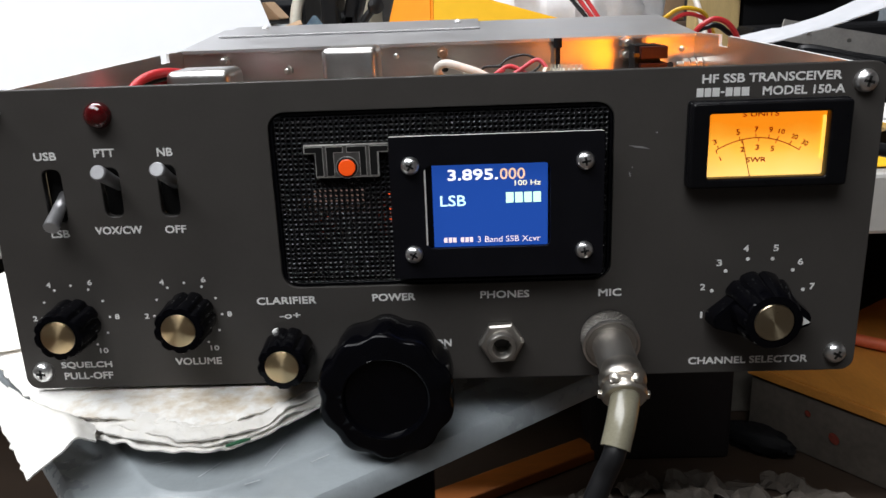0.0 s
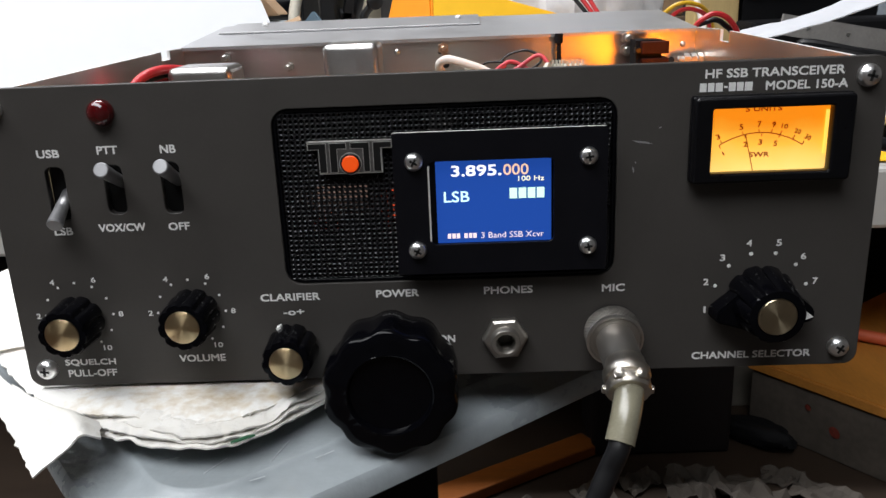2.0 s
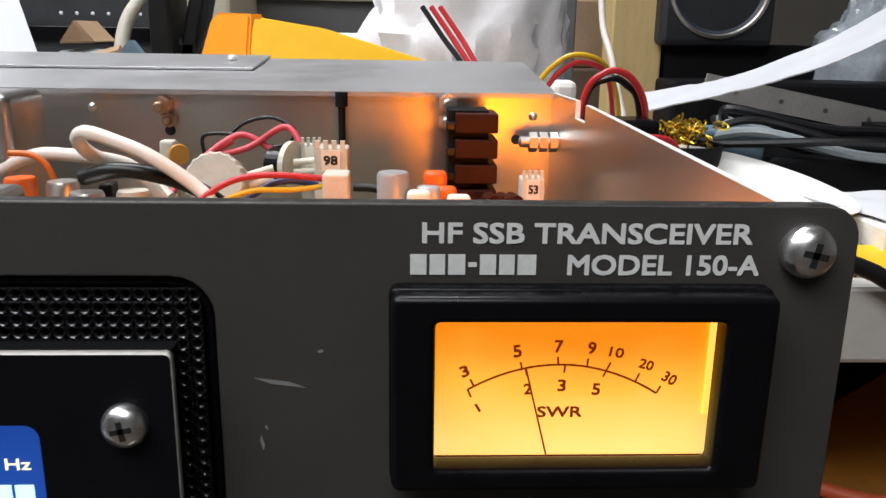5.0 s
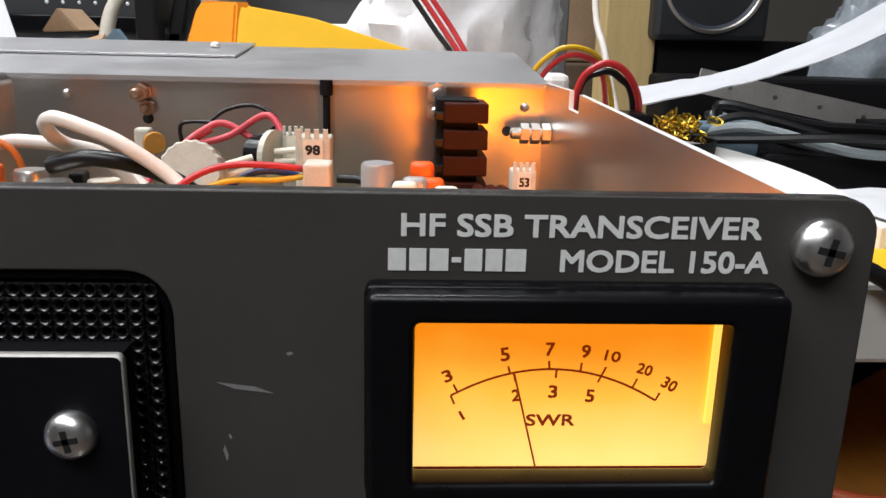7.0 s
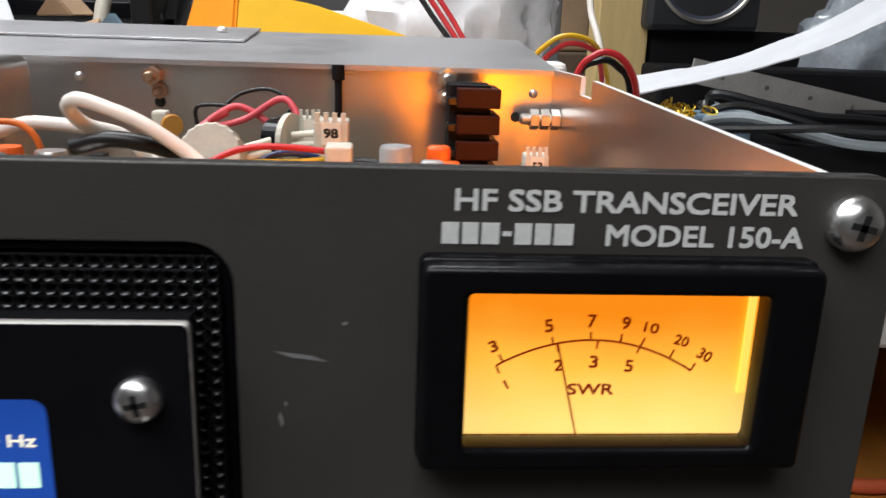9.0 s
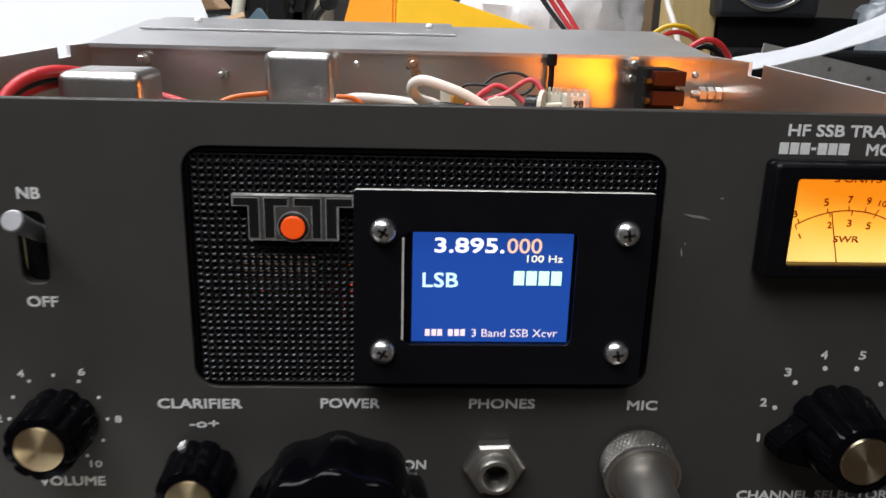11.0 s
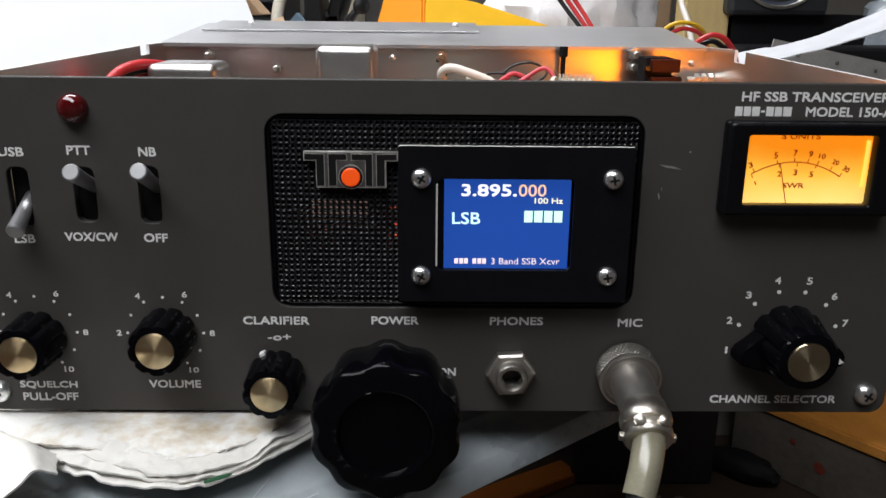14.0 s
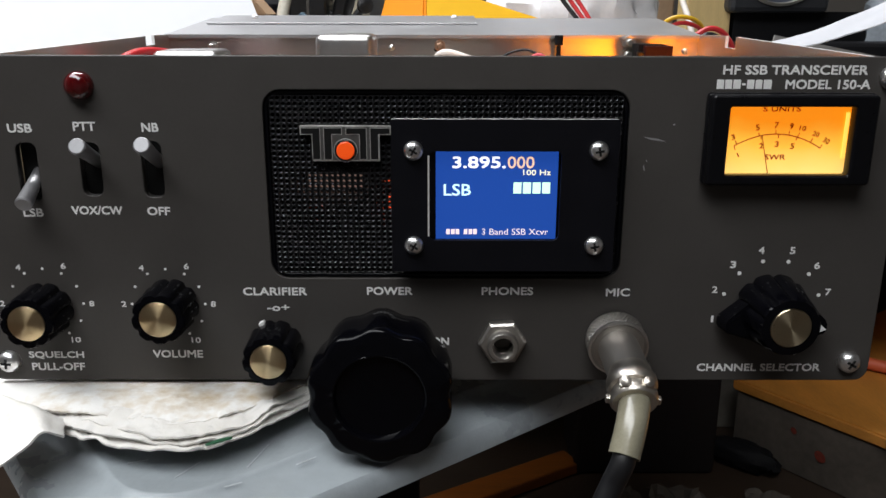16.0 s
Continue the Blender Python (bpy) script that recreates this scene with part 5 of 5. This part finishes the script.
part("clamp_screw", lathe([(0.005, 0), (0.005, 0.04)], (-0.128, 0.61, 0.99), (-1, -0.2, 0), 12), NICKEL_DULL, vice)

# scraps on the bench beside the vice
CARD = mat("tan_cardboard", (0.42, 0.28, 0.17), 0.8, 0, 0.15, 25, 0.2, 200)
GREYPL = mat("grey_blister_plastic", (0.32, 0.36, 0.38), 0.3, 0, 0.2, 25, 0.3, 90)
BLUEPL = mat("faded_blue_plastic", (0.16, 0.24, 0.31), 0.45, 0, 0.2, 25, 0.2, 120)
part("riser", box_bm(-0.24, -0.12, 0.56, 0.66, BENCH, 0.985, 0.002), CARD)
tagged(bpy.data.objects["riser"], "tan cardboard box under loose scraps", "box")


def wedge(name, pts, depth, m, label, category):
    bm = bmesh.new()
    f = [bm.verts.new(p) for p in pts]
    b = [bm.verts.new((x, y + depth, z)) for x, y, z in pts]
    bm.faces.new(f)
    bm.faces.new(b[::-1])
    for i in range(len(pts)):
        j = (i + 1) % len(pts)
        bm.faces.new((f[i], b[i], b[j], f[j]))
    bmesh.ops.recalc_face_normals(bm, faces=bm.faces)
    bmesh.ops.bevel(bm, geom=bm.edges[:], offset=0.0012, segments=2, affect="EDGES")
    return tagged(part(name, bm, m), label, category)


wedge("wood_offcut", [(-0.196, 0.585, 1.012), (-0.182, 0.585, 1.031), (-0.166, 0.585, 1.013)], 0.05, CARD, "small tan triangular wooden offcut", "offcut")
wedge("blue_scrap", [(-0.146, 0.545, 0.985), (-0.143, 0.545, 0.998), (-0.126, 0.545, 1.017), (-0.113, 0.545, 0.999), (-0.112, 0.545, 0.985)], 0.012, BLUEPL, "faded blue plastic scrap standing on edge", "scrap")
tagged(part("blister_pack", blob(-0.175, 0.60, 0.985, 0.035, 0.03, 0.022, 5, 40, 26), GREYPL, smooth=True), "crumpled grey blister packaging", "packaging")
tagged(part("folded_card", turned(box_bm(-0.035, 0.035, -0.01, 0.01, -0.002, 0.002, 0.0006), pose(-0.175, 0.565, 0.998, 10, -18, 10)), CARD), "folded tan card strip", "card")
tagged(part("folded_card", turned(box_bm(-0.030, 0.030, -0.01, 0.01, -0.002, 0.002, 0.0006), pose(-0.168, 0.552, 0.992, 10, -22, 4)), CREAM), "folded cream card strip", "card")
tagged(part("bent_tube", tube([(-0.16, 0.62, 1.0), (-0.155, 0.63, 1.03), (-0.14, 0.64, 1.055), (-0.12, 0.66, 1.085)], 0.006, 10, 6), IVORY, smooth=True), "bent ivory plastic tube", "tube")

# beige case behind the vice and grey cabinet
BEIGE = mat("beige_enamel", (0.46, 0.42, 0.33), 0.5, 0, 0.1, 20, 0.1, 300)
tagged(part("beige_case", box_bm(-0.142, -0.092, 0.75, 0.90, BENCH, 1.13, 0.004), BEIGE), "beige enamelled instrument case", "case")
GREYC = mat("grey_cabinet_paint", (0.09, 0.09, 0.095), 0.5, 0, 0.15, 15, 0.1, 300)
cab = thing("grey_cabinet", (0.0, 0.95, BENCH), "dark grey cabinet with a beige shelf edge above", "cabinet")
part("body", box_bm(-0.10, 0.20, 0.90, 1.10, BENCH, 1.058, 0.004), GREYC, cab)
part("shelf_edge", box_bm(-0.12, 0.20, 0.885, 1.10, 1.0585, 1.075, 0.002), BEIGE, cab)
tagged(part("white_carton", box_bm(0.014, 0.062, 0.60, 0.65, BENCH, 1.0235, 0.003), PLATE), "small white carton behind the envelope", "carton")

# dark shelf stuff left of the post
shelf = thing("cardboard_boxes", (0.27, 0.95, BENCH), "dim stack of brown cardboard boxes", "boxes")
BROWN = mat("dim_brown_board", (0.10, 0.065, 0.04), 0.8, 0, 0.25, 15, 0.2, 150)
part("box", box_bm(0.215, 0.330, 0.90, 1.10, BENCH, 0.985, 0.003), BROWN, shelf)
part("box", turned(box_bm(-0.045, 0.045, -0.06, 0.06, 0, 0.08, 0.003), pose(0.268, 0.97, 0.986, 0, 0, 12)), CARD, shelf)
part("box", box_bm(0.205, 0.34, 1.04, 1.2, 1.067, 1.35, 0.003), BLACK_MATT, shelf)
tagged(part("grey_strut", box_bm(0.252, 0.264, 0.80, 0.83, BENCH, 1.4, 0.002), GREYC), "thin dark grey upright strut", "strut")

# clear bag with blue print at the back
CLEAR = mat("milky_clear_film", (0.26, 0.29, 0.32), 0.15, 0, 0.35, 25, 0.5, 90, spec=0.7)
tagged(part("clear_bag", blob(0.560, 0.74, BENCH, 0.055, 0.04, 0.17, 11, 50, 34), CLEAR, smooth=True), "crumpled milky plastic bag with blue print", "bag")

# cable loops behind the right corner of the radio
for pts, r, m, lab in (
        ([(0.150, 0.43, BENCH + 0.003), (0.163, 0.42, 0.985), (0.178, 0.41, 1.010), (0.196, 0.41, 1.013), (0.212, 0.42, 1.002), (0.225, 0.44, 0.97), (0.23, 0.46, BENCH + 0.003)], 0.0017, YEL_W, "yellow lead looping over the bench"),
        ([(0.155, 0.43, BENCH + 0.003), (0.168, 0.42, 0.982), (0.182, 0.41, 1.006), (0.198, 0.41, 1.008), (0.212, 0.42, 0.996), (0.222, 0.44, 0.95), (0.222, 0.45, BENCH + 0.003)], 0.0017, RED_W, "red lead looping over the bench"),
        ([(0.185, 0.40, BENCH + 0.003), (0.189, 0.39, 0.985), (0.200, 0.385, 1.004), (0.214, 0.385, 1.003), (0.226, 0.39, 0.988), (0.231, 0.40, 0.965), (0.236, 0.42, BENCH + 0.003)], 0.0021, RED_W, "thick red lead looping over the bench"),
        ([(0.188, 0.41, BENCH + 0.003), (0.192, 0.40, 0.985), (0.204, 0.395, 1.000), (0.216, 0.395, 0.997), (0.227, 0.40, 0.98), (0.236, 0.42, BENCH + 0.003)], 0.0022, BLK_W, "black lead looping over the bench"),
        ([(0.16, 0.36, BENCH + 0.003), (0.19, 0.345, 0.965), (0.215, 0.34, 0.972), (0.235, 0.345, 0.962), (0.245, 0.36, BENCH + 0.003)], 0.0022, RED_W, "red lead behind the chassis corner")):
    tagged(part("lead", tube(pts, r, 8, 8), m, smooth=True), lab, "wire", "leads behind the radio")
tagged(part("adapter_block", box_bm(0.200, 0.232, 0.37, 0.40, BENCH, 0.978, 0.003), BLACK), "black adapter block among leads", "adapter")
tagged(part("white_clip", box_bm(0.180, 0.196, 0.44, 0.46, BENCH, 0.996, 0.004), PLATE), "white plastic clip among leads", "clip")

# dark clutter to the right: cables, boxes
tagged(part("dark_carton", box_bm(0.33, 0.58, 0.66, 0.72, BENCH, 0.985, 0.004), BLACK_MATT), "long dark box under the steel bar", "box")
tagged(part("slate_box", box_bm(0.305, 0.362, 0.52, 0.56, BENCH, 0.956, 0.003), BLUEPL), "slate blue plastic box", "box")
tagged(part("dark_tray", box_bm(0.36, 0.60, 0.50, 0.60, BENCH, 0.938, 0.004), BLACK_MATT), "shallow black tray of cables", "tray")
tagged(part("shelf_board", box_bm(0.47, 0.90, 0.80, 0.96, 0.958, 0.981, 0.002), WOOD), "varnished wooden shelf board", "board")
tagged(part("board_block", box_bm(0.60, 0.86, 0.82, 0.94, BENCH, 0.958, 0.002), BLACK_MATT), "black block under the shelf board", "block")
rg = random.Random(21)
for k in range(9):
    y0 = 0.47 + 0.012 * k
    a, b = rg.uniform(0.945, 0.968), rg.uniform(0.930, 0.955)
    pts = [(0.290 + 0.012 * k, y0 + 0.05, 0.945), (0.35, y0 + 0.03, a), (0.42, y0 + 0.01, b + 0.006), (0.50, y0, b), (0.62, y0 - 0.03, BENCH + 0.004)]
    tagged(part("bench_cable", tube(pts, rg.uniform(0.0022, 0.0042), 8, 8), (GREYPL if k % 3 == 1 else BLK_W), smooth=True), ("grey" if k % 3 == 1 else "black") + " cable tangled on the bench", "cable", "tangled cables")
tagged(part("crumpled_sheet", blob(0.60, 0.62, 0.938, 0.05, 0.04, 0.05, 17), SHEET, smooth=True), "crumpled pale sheet in the clutter", "paper")
tagged(part("green_plug", box_bm(0.425, 0.430, 0.50, 0.505, 0.938, 0.9425, 0.0005), mat("green_plastic", (0.05, 0.30, 0.03), 0.4, 0, 0.1, 200)), "small green plug in the tray", "plug")


def flat_paper(name, cx, cy, z, w, d, yaw, m, label, category="paper"):
    R = pose(cx, cy, z, 0, 0, yaw)
    fn = lambda u, v: R @ Vector(((u - 0.5) * w, (v - 0.5) * d, 0.002 + 0.0025 * noise.noise((u * 4 + cx * 30, v * 4, 3))))
    return tagged(part(name, grid_sheet(fn, 14, 14, 0.0006), m, smooth=True), label, category)


flat_paper("loose_sheet", 0.43, 0.40, 0.921, 0.14, 0.10, 12, SHEET, "loose white sheet on the bench")
tagged(part("paper_block", box_bm(0.36, 0.50, 0.345, 0.46, BENCH, 0.920, 0.001), PAPER), "thick block of white paper on the bench", "paper")
flat_paper("manila_sheet", 0.37, 0.325, BENCH + 0.001, 0.17, 0.06, -4, MANILA, "golden manila envelope lying flat by the bench edge", "envelope")
tagged(part("black_cable", tube([(0.23, 0.30, 0.92), (0.27, 0.285, 0.925), (0.33, 0.275, 0.905), (0.36, 0.265, 0.84), (0.36, 0.25, 0.70)], 0.0045, 10, 8), BLK_W, smooth=True), "thick black cable hanging over the bench edge", "cable")

# ---- below the bench edge ----
# Smudged board, its grey lowered for the shade of bench and radio.
BOXG = mat("smudged_shaded_board", (0.085, 0.071, 0.058), 0.75, 0, 0.3, 22, 0.2, 150, sharp=0.3)
ORW = mat("orange_varnished_wood", (0.46, 0.19, 0.035), 0.45, 0, 0.25, 14, 0.15, 200, stretch=(5, 1, 5))
dk = thing("storage_drawer", (0.36, 0.33, 0.68), "wooden drawer box with orange top and smudged grey front darkened for shade", "drawer")
K, dr1, dr2 = Vector((0.239, 0.3425, 0)), Vector((0.61, -0.79, 0)).normalized(), Vector((0.79, 0.61, 0)).normalized()
for name, m, z0, z1, o in (("body", BOXG, 0.680, 0.7305, 0.0), ("top", ORW, 0.7305, 0.7400, -0.003)):
    bm = bmesh.new()
    base = [K + dr1 * o + dr2 * o, K + dr1 * 0.36 + dr2 * o, K + dr1 * 0.36 + dr2 * 0.40, K + dr1 * o + dr2 * 0.40]
    lo = [bm.verts.new((q.x, q.y, z0)) for q in base]
    hi = [bm.verts.new((q.x, q.y, z1)) for q in base]
    bm.faces.new(lo[::-1])
    bm.faces.new(hi)
    for i in range(4):
        j = (i + 1) % 4
        bm.faces.new((lo[i], lo[j], hi[j], hi[i]))
    bmesh.ops.recalc_face_normals(bm, faces=bm.faces)
    bmesh.ops.bevel(bm, geom=bm.edges[:], offset=0.0015, segments=2, affect="EDGES")
    part(name, bm, m, dk)
nrm = Vector((-0.79, -0.61, 0)).normalized()
RED_WAX = mat("red_wax_mark", (0.15, 0.025, 0.015), 0.6, 0, 0.4, 300)
for along, z, r in ((0.072, 0.704, 0.0042), (0.050, 0.716, 0.0024)):
    sp = K + dr1 * along + nrm * 0.0006
    part("red_spot", lathe([(r, 0), (r, 0.0004)], (sp.x, sp.y, z), nrm, 14, wave=lambda th, r, d: 1 + 0.15 * math.sin(2 * th)), RED_WAX, dk)
# Pale board, darkened in its colour because it stands in shade.
DIMG = mat("shaded_pale_board", (0.11, 0.098, 0.082), 0.8, 0, 0.25, 30, 0.15, 120)
tagged(part("grey_board", box_bm(0.222, 0.262, 0.372, 0.382, 0.68, 0.86, 0.002), DIMG), "pale board standing under the bench, darkened for shade", "board")
# Added box, coloured near-black to stand in for the unlit void.
tagged(part("void_box", box_bm(0.105, 0.211, 0.300, 0.36, 0.68, 0.86, 0.003), mat("dark_maroon_void", (0.005, 0.002, 0.002), 0.7, 0, 0.2, 30)), "near-black box standing in for the dark void under the bench", "carton")
tagged(part("dark_scrap", turned(blob(0.0, 0.0, 0.0, 0.028, 0.012, 0.020, 31, 24, 16), pose(0.236, 0.312, 0.68, 0, 0, -40)), BLACK_MATT, smooth=True), "dark crumpled scrap beside the drawer", "scrap")
for pts, r, m, lab in (([(0.30, 0.40, 0.7455), (0.345, 0.36, 0.7460), (0.385, 0.34, 0.7455), (0.45, 0.35, 0.7455)], 0.005, mat("orange_red_cord", (0.60, 0.12, 0.05), 0.5, 0, 0.1, 200), "orange red cord lying on the drawer"),
                       ([(0.36, 0.29, 0.744), (0.325, 0.27, 0.748), (0.303, 0.235, 0.735), (0.308, 0.215, 0.712), (0.335, 0.20, 0.690), (0.37, 0.19, 0.6835)], 0.0026, BLK_W, "black cable looped over the drawer edge")):
    tagged(part("cord", tube(pts, r, 10, 8), m, smooth=True), lab, "cord")
STICK = mat("orange_painted_stick", (0.26, 0.075, 0.01), 0.5, 0, 0.3, 20, 0.15, 200, stretch=(1, 6, 6))
tagged(part("orange_stick", turned(box_bm(-0.085, 0.062, -0.011, 0.011, -0.0045, 0.0045, 0.0012), pose(0.052, 0.280, 0.6846, 0, 0, 31)), STICK), "orange wooden stick on the lower shelf", "stick")
# Paper colour is taken down to dark grey for the shade here.
CRUM = mat("shaded_crumpled_paper", (0.085, 0.072, 0.06), 0.85, 0, 0.25, 30, 0.4, 120)
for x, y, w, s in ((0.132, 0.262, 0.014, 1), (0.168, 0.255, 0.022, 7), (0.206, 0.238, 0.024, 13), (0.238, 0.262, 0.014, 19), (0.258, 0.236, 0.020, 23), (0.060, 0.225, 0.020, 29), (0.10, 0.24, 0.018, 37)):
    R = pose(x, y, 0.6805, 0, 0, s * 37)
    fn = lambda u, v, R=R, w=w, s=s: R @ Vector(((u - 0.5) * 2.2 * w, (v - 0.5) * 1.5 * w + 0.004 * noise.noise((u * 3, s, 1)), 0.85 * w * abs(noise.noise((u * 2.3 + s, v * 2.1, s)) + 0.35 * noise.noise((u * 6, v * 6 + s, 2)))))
    tagged(part("crumpled_paper", grid_sheet(fn, 9, 7, 0.0006), CRUM), "crumpled paper on the lower shelf, darkened for shade", "paper", "crumpled papers")

# scuffs on the bin lid
for a, b, ang, ln in ((-0.075, -0.022, 60, 0.010), (-0.055, -0.016, 75, 0.014), (-0.085, -0.036, 20, 0.006), (-0.045, -0.004, 40, 0.007), (-0.030, -0.020, 100, 0.009), (-0.068, -0.006, 30, 0.005)):
    c = bin_xy(a, b, BIN_T + 0.0002)
    bm = turned(box_bm(-ln / 2, ln / 2, -0.00018, 0.00018, -0.0001, 0.00005), pose(c.x, c.y, c.z, 0, 0, ang))
    part("scuff", bm, PALE, bin_)
GREEN = mat("green_paper_tear", (0.02, 0.10, 0.045), 0.8, 0, 0.4, 300)
part("torn_edge", tube([(-0.0660, -0.0308, 0.8950), (-0.0625, -0.0292, 0.8954), (-0.0590, -0.0270, 0.8953)], lambda u: 0.0006 - 0.0010 * (u - 0.5) ** 2, 6, 6, flat=0.5), GREEN, pad)
